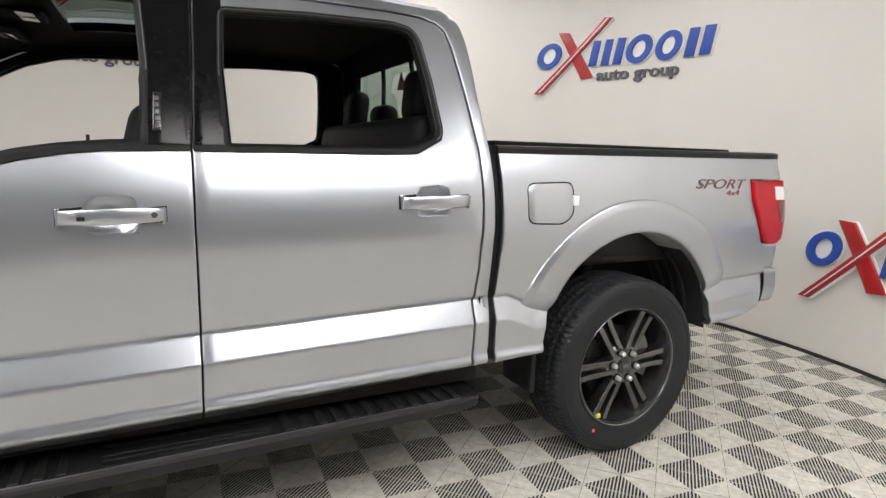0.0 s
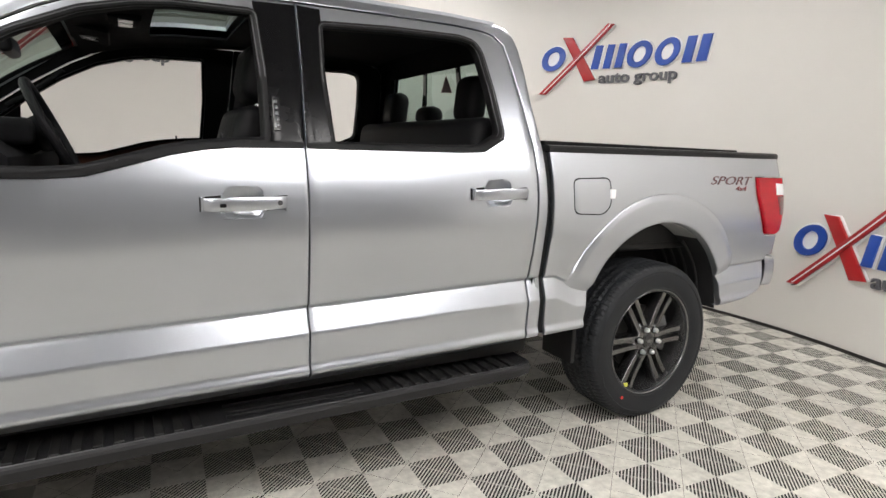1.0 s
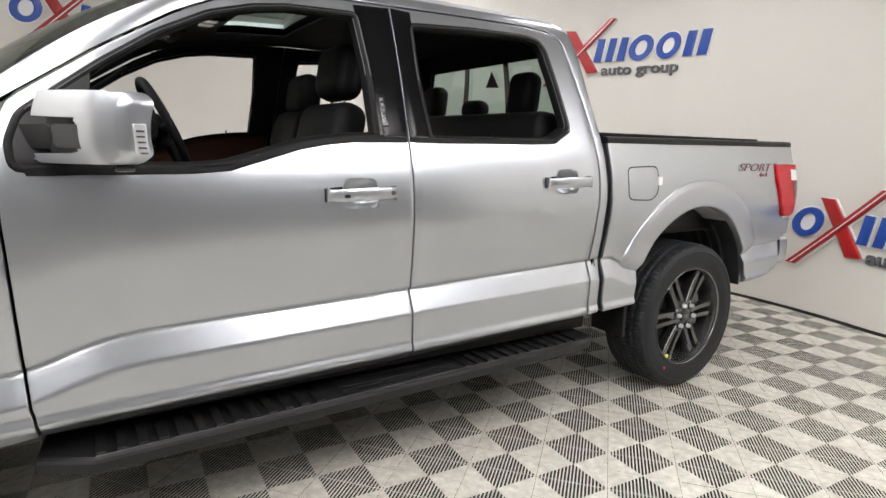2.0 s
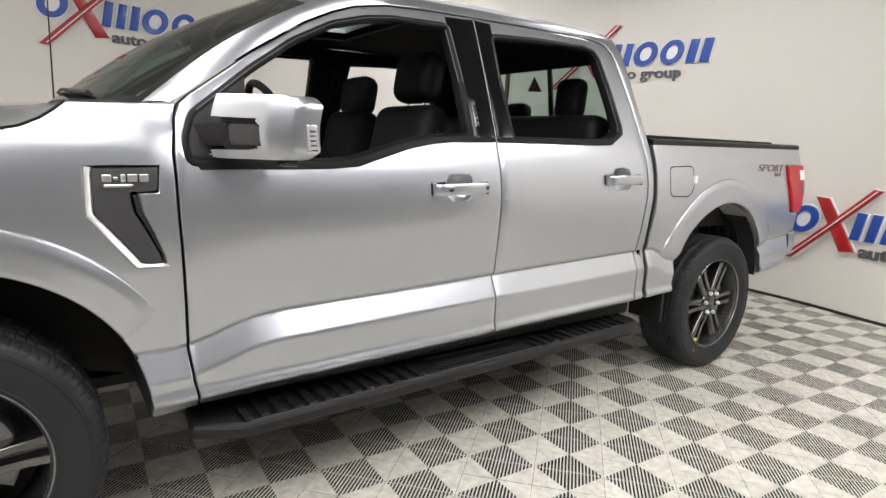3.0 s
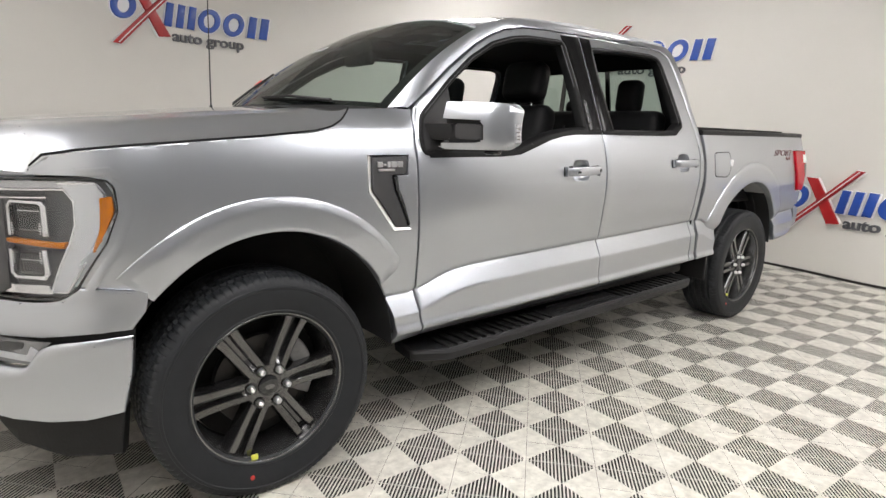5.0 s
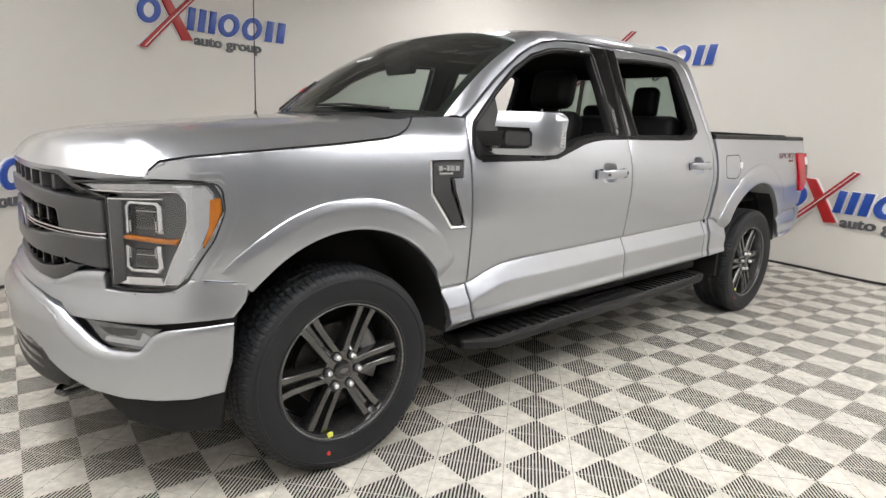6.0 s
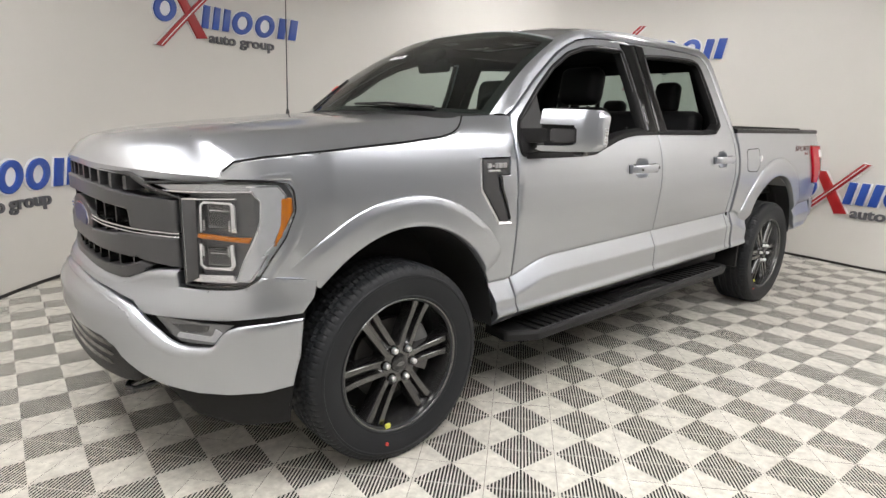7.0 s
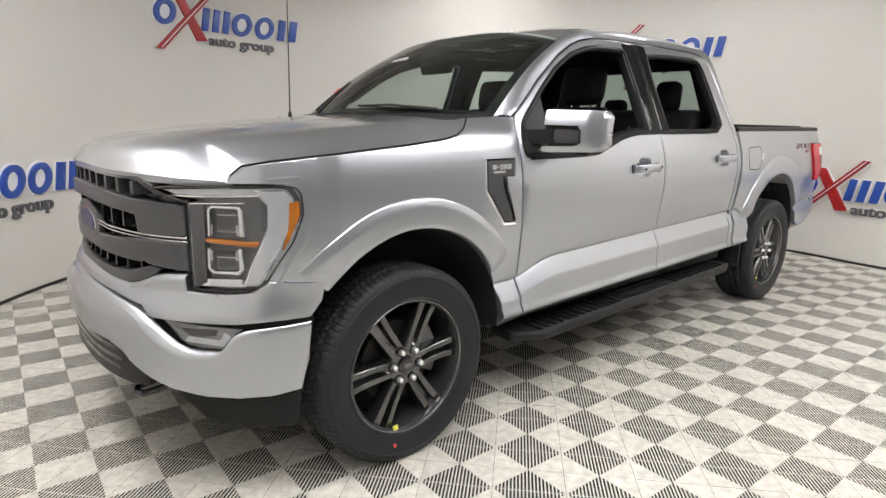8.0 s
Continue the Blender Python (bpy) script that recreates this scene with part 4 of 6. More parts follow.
def bevel_strip(path, s, off, rows_at):
    """A rounded bevel that follows the upper edge of a panel on the nose."""
    fine = []
    for (a0, z0), (a1, z1) in zip(path, path[1:]):
        fine += [(a0 + (a1 - a0) * k / 3, z0 + (z1 - z0) * k / 3) for k in range(3)]
    fine.append(path[-1])
    for _ in range(2):
        fine = [fine[0]] + [((p[0] + 2 * q[0] + r[0]) / 4, (p[1] + 2 * q[1] + r[1]) / 4) for p, q, r in zip(fine, fine[1:], fine[2:])] + [fine[-1]]
    bm = bmesh.new()
    rows = []
    for i, (a, z) in enumerate(fine):
        p, q = fine[max(0, i - 1)], fine[min(len(fine) - 1, i + 1)]
        t = Vector((q[0] - p[0], q[1] - p[1])).normalized()
        n = Vector((-t.y, t.x))
        rows.append([bm.verts.new(nose(off(z) + o)(s * (a + n.x * d), z + n.y * d, 0)) for d, o in rows_at])
    for p, q in zip(rows, rows[1:]):
        for k in range(len(rows_at) - 1):
            bm.faces.new((p[k], p[k + 1], q[k + 1], q[k]))
    bmesh.ops.recalc_face_normals(bm, faces=bm.faces)
    return bm


LIP = ((-0.024, 0.0005), (-0.014, 0.003), (-0.004, 0.001), (0.005, -0.008), (0.012, -0.022), (0.014, -0.045))
for s in (-1, 1):
    part("bumper_lip", bevel_strip([(0.0, 0.742), (0.20, 0.738), (0.39, 0.722), (0.50, 0.705), (0.56, 0.688), (0.63, 0.640), (0.68, 0.603), (0.74, 0.578), (0.80, 0.572), (0.86, 0.574), (0.89, 0.585), (0.92, 0.630), (0.945, 0.652), (1.05, 0.662), (1.17, 0.675)], s, bumper_bulge, LIP), PAINT, bumper, "bright bevelled upper edge of the bumper", 60)
    part("cover_lip", bevel_strip([(0.0, 0.782), (0.25, 0.776), (0.40, 0.772), (0.47, 0.780), (0.55, 0.812), (0.62, 0.838), (0.735, 0.846)], s, lambda z: 0.012 + 0.035 * ramp(0.80, 0.70, z), LIP), PAINT, cover, "bevelled upper edge below the grille", 60)
    part("cover_lip", bevel_strip([(0.742, 0.790), (0.85, 0.786), (0.96, 0.789), (1.00, 0.808), (1.03, 0.834), (1.20, 0.820)], s, lambda z: 0.012 + 0.035 * ramp(0.80, 0.70, z), tuple((d, o * 0.5) for d, o in LIP[:4])), PAINT, cover, "bevelled upper edge below the lamp", 60)
# black sheet gives the open gap above the bumper its shade by colour
part("bumper_gap_sheet", sheet(both([(0, 0.765), (0.40, 0.755), (0.57, 0.735), (0.63, 0.70), (1.17, 0.712), (1.16, 0.64), (0.90, 0.60), (0.70, 0.58), (0.56, 0.66), (0.3, 0.70), (0, 0.70)]), nose(-0.005), steps(-1.2, 1.2, 0.05), (), 0.01), SEAL_GAP, bumper, "black sheet above the bumper, in place of the gap's shade")
intake = part("lower_intake", sheet(both([(0.0, 0.590), (0.40, 0.582), (0.48, 0.560), (0.545, 0.512), (0.60, 0.468), (0.575, 0.425), (0.50, 0.412), (0.0, 0.412)]), nose(0.052), steps(-0.6, 0.6, 0.04), steps(0.41, 0.59, 0.03), 0.05, None, 0.008), BLACK, truck, "black plastic intake panel below the bumper")
for z in (0.535, 0.50, 0.465):
    part("intake_slot", sheet(both([(0.0, z + 0.010), (0.40, z + 0.009), (0.44, z), (0.42, z - 0.010), (0.0, z - 0.011)]), nose(0.0535), steps(-0.45, 0.45, 0.04), (), 0.004, None, 0.001), GLOSSB, intake)
part("air_dam", sheet(both([(0.0, 0.60), (0.45, 0.59), (0.60, 0.50), (0.93, 0.43), (1.12, 0.45), (1.10, 0.29), (0.92, 0.28), (0.74, 0.315), (0.64, 0.385), (0.57, 0.415), (0.3, 0.42), (0.0, 0.42)]), nose(-0.02), steps(-1.2, 1.2, 0.05), steps(0.26, 0.6, 0.05), 0.05, None, 0.01), FRAME, truck, "black plastic air dam under the bumper")
for s in (-1, 1):
    hook = [(x - 0.045, s * y, z) for x, y, z in ((-0.72, 0.44, 0.400), (-0.80, 0.44, 0.388), (-0.845, 0.455, 0.382), (-0.855, 0.485, 0.380), (-0.84, 0.52, 0.382), (-0.80, 0.53, 0.388), (-0.72, 0.53, 0.400))]
    part("tow_hook", tube(bmesh.new(), hook, 0.012, 10), GLOSSB, truck, "black looped tow hook")
    fog = part("fog_lamp", sheet(rounded([(s * a, z) for a, z in ((0.625, 0.682), (0.70, 0.612), (0.74, 0.596), (0.87, 0.592), (0.905, 0.645), (0.935, 0.668))], 0.01), nose(0.012), steps(-1, 1, 0.03), (), 0.05, None, 0.004), FOGG, truck, "grey fog lamp pocket with clear lens")
    part("lens", sheet(rounded([(s * a, z) for a, z in ((0.72, 0.612), (0.865, 0.602), (0.895, 0.640), (0.87, 0.655), (0.855, 0.625), (0.73, 0.632))], 0.006), nose(0.018), steps(-1, 1, 0.03), (), 0.015, None, 0.003), FOGL, fog, "clear fog lamp lens")
    part("reflector", sheet(rounded([(s * a, z) for a, z in ((0.70, 0.66), (0.745, 0.632), (0.84, 0.640), (0.85, 0.664))], 0.008), nose(0.016), steps(-1, 1, 0.03), (), 0.012, None, 0.003), DARKG, fog)

# grille
grille = part("grille", sheet(both([(0, 1.185), (0.40, 1.178), (0.57, 1.165), (0.63, 1.115), (0.75, 1.10), (0.75, 0.85), (0.62, 0.835), (0.50, 0.80), (0.40, 0.78), (0, 0.785)]), nose(-0.075), steps(-0.75, 0.75, 0.06), steps(0.78, 1.18, 0.1), 0.03), GLOSSB, truck, "dark grey grille with wide horizontal bars")


def grille_bar(name, outline, mat, off, label="", bulge=None, edge=0.010, depth=0.06):
    return nose_panel(name, outline, mat, grille, off, label, depth, edge, 0.03, 0.012, bulge)


grille_bar("upper_bar", both([(0.0, 1.128), (0.30, 1.118), (0.50, 1.102), (0.60, 1.098), (0.742, 1.096), (0.742, 0.985), (0.62, 0.984), (0.515, 0.986), (0.505, 1.045), (0.30, 1.058), (0.0, 1.066)]), DARKG, 0.0, "satin grey upper grille bar")
grille_bar("lower_bar", both([(0.0, 0.945), (0.20, 0.940), (0.35, 0.948), (0.535, 0.966), (0.742, 0.968), (0.742, 0.862), (0.65, 0.866), (0.54, 0.878), (0.40, 0.876), (0.20, 0.880), (0.0, 0.884)]), DARKG, 0.0, "satin grey lower grille bar")
grille_bar("top_bar", both([(0.0, 1.200), (0.35, 1.193), (0.54, 1.182), (0.60, 1.155), (0.66, 1.128), (0.63, 1.118), (0.57, 1.140), (0.52, 1.165), (0.35, 1.175), (0.0, 1.182)]), DARKG, -0.01, "", None, 0.004)
grille_bar("bottom_bar", both([(0.0, 0.822), (0.30, 0.820), (0.46, 0.838), (0.56, 0.868), (0.62, 0.862), (0.55, 0.815), (0.46, 0.788), (0.30, 0.782), (0.0, 0.784)]), DARKG, -0.005, "", None, 0.006)
for z0, z1 in ((0.9775, 0.9835), (0.9655, 0.9700)):
    for s in (-1, 1):
        grille_bar("bright_strip", [(s * a, z) for a, z in ((0.19, z0 + 0.012), (0.30, z0 + 0.004), (0.52, z0), (0.742, z0), (0.742, z1), (0.52, z1), (0.30, z1 + 0.004), (0.19, z1 + 0.012))], CHROME, -0.003, "thin bright strip", None, 0.0015, 0.02)


def fin(a, z0, z1, off0, off1, w=0.0045):
    place0, place1 = nose(off0), nose(off1)
    bm = bmesh.new()
    quad = []
    for da in (-w, w):
        quad.append([bm.verts.new(place0(a + da, z0, 0)), bm.verts.new(place0(a + da, z1, 0)), bm.verts.new(place1(a + da, z1, 0)), bm.verts.new(place1(a + da, z0, 0))])
    for q in quad:
        bm.faces.new(q)
    for k in range(4):
        bm.faces.new((quad[0][k], quad[0][(k + 1) % 4], quad[1][(k + 1) % 4], quad[1][k]))
    bmesh.ops.recalc_face_normals(bm, faces=bm.faces)
    return bm


for k in range(-5, 6):
    a = k * 0.098
    part("fin", fin(a, 1.115, 1.182 - 0.04 * abs(a), -0.07, -0.012, 0.010), DARKG, grille)
    for z0, z1 in ((0.99, 1.06), (0.885, 0.97), (0.81, 0.88)):
        if abs(a) < 0.5 and (abs(a) > 0.12 or z0 < 0.85):
            part("fin", fin(a, z0, z1, -0.07, -0.022), GLOSSB, grille)
for z in (1.155, 1.03, 0.93, 0.85):
    part("mesh_bar", sheet(both([(0, z + 0.005), (0.5, z + 0.003), (0.5, z - 0.003), (0, z - 0.005)]), nose(-0.05), steps(-0.5, 0.5, 0.06), (), 0.015), GLOSSB, grille)
# emblem: plain blue oval with a bright border
oval = [(0.135 * math.cos(t), 0.968 + 0.056 * math.sin(t)) for t in [2 * math.pi * k / 40 for k in range(40)]]
nose_panel("emblem", oval, CHROME, grille, -0.004, "oval emblem, plain blue with a bright border", 0.05, 0.004, 0.02, 0.02)
nose_panel("emblem_field", [(0.93 * a, 0.968 + 0.86 * (z - 0.968)) for a, z in oval], BLUE, grille, -0.001, "blue oval field", 0.006, 0.002, 0.02, 0.02)
nose_panel("emblem_holder", [(1.45 * a, 0.968 + 1.50 * (z - 0.968)) for a, z in oval], DARKG, grille, -0.006, "", 0.05, 0.004, 0.02, 0.02)


# headlamps
def ring(outline, w):
    c = Vector((sum(p[0] for p in outline) / len(outline), sum(p[1] for p in outline) / len(outline)))
    out = []
    n = len(outline)
    for i, p in enumerate(outline):
        t = (Vector(outline[(i + 1) % n]) - Vector(outline[i - 1])).normalized()
        nn = Vector((t.y, -t.x))
        if nn.dot(c - Vector(p)) < 0:
            nn = -nn
        q = Vector(p) + nn * w
        out.append((q.x, q.y))
    return out


for s in (-1, 1):
    def mir(pts):
        return [(s * a, z) for a, z in pts]

    LAMP_OUT = rounded([(0.605, 1.152), (0.75, 1.160), (0.90, 1.165), (1.06, 1.168), (1.125, 1.164), (1.145, 1.14), (1.152, 1.07), (1.115, 0.975), (1.06, 0.895), (1.015, 0.825), (0.975, 0.800), (0.85, 0.797), (0.755, 0.802), (0.755, 1.108), (0.675, 1.128)], 0.012)
    lamp = part("headlamp", sheet(mir(LAMP_OUT), nose(-0.06), steps(-1.2, 1.2, 0.03), steps(0.8, 1.17, 0.04), 0.02), LAMPBODY, truck, "headlamp with two square projectors and an amber side reflector")
    part("side_panel", sheet(mir([(0.757, 1.104), (0.812, 1.104), (0.806, 0.83), (0.757, 0.806)]), nose(-0.006), steps(-1, 1, 0.02), (), 0.05, None, 0.004), DARKG, lamp, "plain dark inner panel of the lamp")
    rim = part("lamp_rim", sheet(mir(LAMP_OUT), nose(0.0), steps(-1.2, 1.2, 0.03), steps(0.8, 1.17, 0.04), 0.06, None, 0.002, [mir(ring(LAMP_OUT, 0.007))]), GLOSSB, lamp)
    part("top_strip", sheet(mir(rounded([(0.64, 1.144), (0.80, 1.152), (1.05, 1.158), (1.05, 1.136), (0.80, 1.129), (0.70, 1.128), (0.675, 1.136)], 0.006)), nose(-0.014), steps(-1.2, 1.2, 0.03), (), 0.03, None, 0.003), STRIP, lamp, "grey strip along the top of the lamp")
    part("light_guide", sheet(mir(rounded([(0.985, 1.152), (1.09, 1.156), (1.118, 1.12), (1.108, 1.03), (1.068, 0.945), (1.03, 0.88), (0.99, 0.82), (0.935, 0.822), (0.965, 0.90), (1.00, 0.97), (1.022, 1.03), (1.028, 1.10)], 0.015)), nose(-0.010), steps(-1.2, 1.2, 0.02), steps(0.8, 1.17, 0.03), 0.04, None, 0.003), GUIDE, lamp, "pale curved light guide")
    part("bright_edge", sheet(mir([(0.680, 1.1275), (0.80, 1.1285), (1.02, 1.135), (1.02, 1.129), (0.80, 1.1225), (0.680, 1.1225)]), nose(-0.010), steps(-1.2, 1.2, 0.03), (), 0.02, None, 0.002), CHROME, lamp, "bright edge under the strip")
    GUIDE_OUT = mir([(0.985, 1.150), (1.09, 1.154), (1.116, 1.12), (1.106, 1.03), (1.066, 0.945), (1.028, 0.88), (0.988, 0.822), (0.937, 0.824), (0.967, 0.90), (1.002, 0.97), (1.024, 1.03), (1.030, 1.10)])
    part("guide_edge", sheet(GUIDE_OUT, nose(-0.0075), steps(-1.2, 1.2, 0.03), steps(0.8, 1.17, 0.04), 0.006, None, 0.0, [ring(GUIDE_OUT, 0.005)]), CHROME, lamp, "thin bright edge of the light guide")
    part("side_reflector", sheet(mir(rounded([(1.100, 1.112), (1.134, 1.114), (1.137, 1.07), (1.101, 0.982), (1.078, 0.945), (1.066, 0.945), (1.094, 1.02)], 0.006)), nose(-0.002), steps(-1.2, 1.2, 0.02), steps(0.9, 1.12, 0.03), 0.03, None, 0.004), AMBER, lamp, "amber side reflector")
    part("amber_bar", sheet(mir([(0.80, 0.984), (0.955, 0.974), (0.995, 0.976), (0.985, 0.957), (0.95, 0.959), (0.80, 0.972)]), nose(-0.012), steps(-1, 1, 0.02), (), 0.03, None, 0.003), AMBER, lamp, "thin amber bar")
    for z0, z1, a0 in ((0.992, 1.098, 0.822), (0.862, 0.952, 0.815)):
        out = rounded(mir([(a0, z1), (a0 + 0.125, z1 - 0.004), (a0 + 0.128, z0), (a0 - 0.002, z0 + 0.004)]), 0.018)
        if z0 > 0.95:
            arch = [(a0 - 0.002, z0), (a0, z1 - 0.016), (a0 + 0.016, z1), (a0 + 0.112, z1 - 0.002), (a0 + 0.127, z1 - 0.016), (a0 + 0.128, z0), (a0 + 0.108, z0), (a0 + 0.108, z1 - 0.018), (a0 + 0.101, z1 - 0.012), (a0 + 0.020, z1 - 0.010), (a0 + 0.010, z1 - 0.020), (a0 + 0.008, z0)]
        else:
            arch = [(a0, z1), (a0 - 0.002, z0 + 0.016), (a0 + 0.014, z0), (a0 + 0.112, z0 - 0.002), (a0 + 0.126, z0 + 0.016), (a0 + 0.124, z1), (a0 + 0.107, z1), (a0 + 0.109, z0 + 0.018), (a0 + 0.101, z0 + 0.011), (a0 + 0.020, z0 + 0.010), (a0 + 0.009, z0 + 0.020), (a0 + 0.011, z1)]
        part("projector", sheet(mir(arch), nose(-0.006), steps(-1, 1, 0.02), steps(z0, z1, 0.03), 0.03, None, 0.003), CHROME, lamp, "square chrome projector frame")
        part("projector_lens", sheet(ring(out, 0.013), nose(-0.030), steps(-1, 1, 0.02), (), 0.02, None, 0.006), GLOSSB, lamp, "dark square projector lens")
        # rows of small cut beads inside the frame, and an inner bright line
        for e in (0.012, 0.100):
            for k in range(5):
                zz = (z0 + 0.006 + k * 0.0075) if z0 > 0.95 else (z1 - 0.012 - k * 0.0075)
                part("bead", sheet(mir([(a0 + e, zz), (a0 + e + 0.008, zz), (a0 + e + 0.008, zz + 0.005), (a0 + e, zz + 0.005)]), nose(-0.004), (), (), 0.012, None, 0.0015), CHROME, lamp)
        part("inner_line", sheet(mir([(a0 + 0.028, z1 - 0.030), (a0 + 0.098, z1 - 0.031), (a0 + 0.098, z1 - 0.034), (a0 + 0.028, z1 - 0.033)]), nose(-0.020), steps(-1, 1, 0.03), (), 0.008, None, 0.001), CHROME, lamp)
        part("projector_brow", sheet(mir([(a0 + 0.02, z0 + 0.022), (a0 + 0.108, z0 + 0.020), (a0 + 0.108, z0 + 0.014), (a0 + 0.02, z0 + 0.016)]), nose(-0.022), steps(-1, 1, 0.03), (), 0.01, None, 0.001), BARREL, lamp)
    for strip in ([(0.757, 1.104), (0.762, 1.104), (0.762, 0.808), (0.757, 0.806)], [(0.762, 1.104), (0.955, 1.110), (0.955, 1.105), (0.762, 1.099)]):
        part("panel_edge", sheet(mir(strip), nose(-0.003), steps(-1, 1, 0.03), steps(0.8, 1.1, 0.05), 0.02, None, 0.001), CHROME, lamp, "thin bright edge of the lamp panel")
    part("lower_reflector", sheet(mir(rounded([(0.79, 0.842), (0.93, 0.846), (0.945, 0.818), (0.77, 0.816)], 0.006)), nose(-0.012), steps(-1, 1, 0.02), (), 0.03, None, 0.006), CHROME, lamp, "bright lower reflector")
    # bright bevel of the body round the lamp
    bm = bmesh.new()
    edge = [(1.055, 1.170), (1.13, 1.172), (1.156, 1.150), (1.162, 1.07), (1.125, 0.972), (1.07, 0.890), (1.024, 0.818), (0.98, 0.792), (0.85, 0.788), (0.76, 0.793)]
    far = ring(edge, -0.030)
    rows = []
    for (a, z), (a2, z2) in zip(edge, far):
        rows.append([bm.verts.new(nose(o)(s * (a + (a2 - a) * k), z + (z2 - z) * k, 0)) for k, o in ((0.0, -0.018), (0.06, -0.004), (0.35, 0.004), (0.7, 0.009), (0.85, 0.008), (1.0, 0.0))])
    for p, q in zip(rows, rows[1:]):
        for k in range(5):
            bm.faces.new((p[k], p[k + 1], q[k + 1], q[k]))
    bmesh.ops.recalc_face_normals(bm, faces=bm.faces)
    part("lamp_bezel", bm, PAINT, lamp, "silver bevel round the lamp", 60)
    g = part("lamp_cover", sheet(mir([(0.815, 1.152), (0.90, 1.158), (1.06, 1.162), (1.118, 1.158), (1.138, 1.137), (1.145, 1.07), (1.108, 0.978), (1.054, 0.899), (1.01, 0.83), (0.972, 0.806), (0.85, 0.803), (0.815, 0.806)]), nose(-0.001), steps(-1.2, 1.2, 0.03), steps(0.8, 1.17, 0.04), 0.0), CLEARG, lamp, "clear lamp cover")
    g.visible_shadow = False


# ---- wheels ----
def tyre_mesh():
    prof = [(0.266, -0.114), (0.273, -0.121), (0.284, -0.1285), (0.288, -0.1285), (0.290, -0.1268), (0.315, -0.1335), (0.345, -0.137), (0.361, -0.1362), (0.363, -0.1385), (0.371, -0.1375), (0.373, -0.1345), (0.384, -0.131), (0.394, -0.124), (0.401, -0.112)]
    half = prof + [(0.4045, -0.098), (0.406, -0.085), (0.4066, -0.072), (0.407, -0.060), (0.4072, -0.048), (0.4074, -0.034), (0.4075, -0.022), (0.4075, -0.010)]
    full = half + [(r, -y) for r, y in reversed(half)]
    seg = 480
    bm = bmesh.new()
    rows = []
    for i in range(seg):
        t = 2 * math.pi * i / seg
        row = []
        for k, (r, y) in enumerate(full):
            q = r
            if r > 0.393:
                if abs(abs(y) - 0.072) < 0.006 or abs(abs(y) - 0.022) < 0.006:
                    q -= 0.008
                elif abs(y) > 0.08:
                    q -= 0.0038 if (i + (2 if y > 0 else 0)) % 5 < 1 else 0
                elif abs(y) > 0.03:
                    q -= 0.0062 if (i + int(abs(y) * 120)) % 5 < 1 else 0
                else:
                    q -= 0.005 if (i + 3) % 5 < 1 else 0
            elif r > 0.38:
                q -= 0.002 if i % 5 < 1 and y < 0 else 0
            q = 0.266 + (q - 0.266) * 1.062
            row.append(bm.verts.new((q * math.cos(t), y * 1.03, max(q * math.sin(t), -0.4055))))
        rows.append(row)
    for i in range(seg):
        a, b = rows[i], rows[(i + 1) % seg]
        for k in range(len(full) - 1):
            bm.faces.new((a[k], a[k + 1], b[k + 1], b[k]))
    bmesh.ops.recalc_face_normals(bm, faces=bm.faces)
    return bm


def spoke_mesh():
    """One pair of spokes: two raised bars with a channel between them. Runs along +x, face towards -y."""
    bm = bmesh.new()
    rows = []
    nr = 16
    cols = [(-1.0, 0.060), (-0.98, 0.030), (-0.86, 0.006), (-0.81, 0.0015), (-0.76, 0.0), (-0.34, 0.0), (-0.29, 0.0015), (-0.22, 0.022), (-0.14, 0.030), (0.14, 0.030), (0.22, 0.022), (0.29, 0.0015), (0.34, 0.0), (0.76, 0.0), (0.81, 0.0015), (0.86, 0.006), (0.98, 0.030), (1.0, 0.060)]
    for i in range(nr + 1):
        t = i / nr
        r = 0.050 + 0.221 * t
        half = 0.040 + 0.011 * t + 0.006 * ramp(0.75, 1.0, t)
        face = -0.104 + 0.005 * math.sin(math.pi * t) + 0.004 * t
        rows.append([bm.verts.new((r - 0.006 * (1 - abs(c)), face + (d * ramp(0.10, 0.35, t) if abs(c) < 0.30 else d), half * c)) for c, d in cols])
    for a, b in zip(rows, rows[1:]):
        for k in range(len(cols) - 1):
            bm.faces.new((a[k], a[k + 1], b[k + 1], b[k]))
    bmesh.ops.recalc_face_normals(bm, faces=bm.faces)
    for f in bm.faces:
        if abs(f.normal.y) > 0.6 and f.normal.y > 0:
            bmesh.ops.reverse_faces(bm, faces=bm.faces[:])
            break
    return finish(bm, RIM, "spoke", 28)


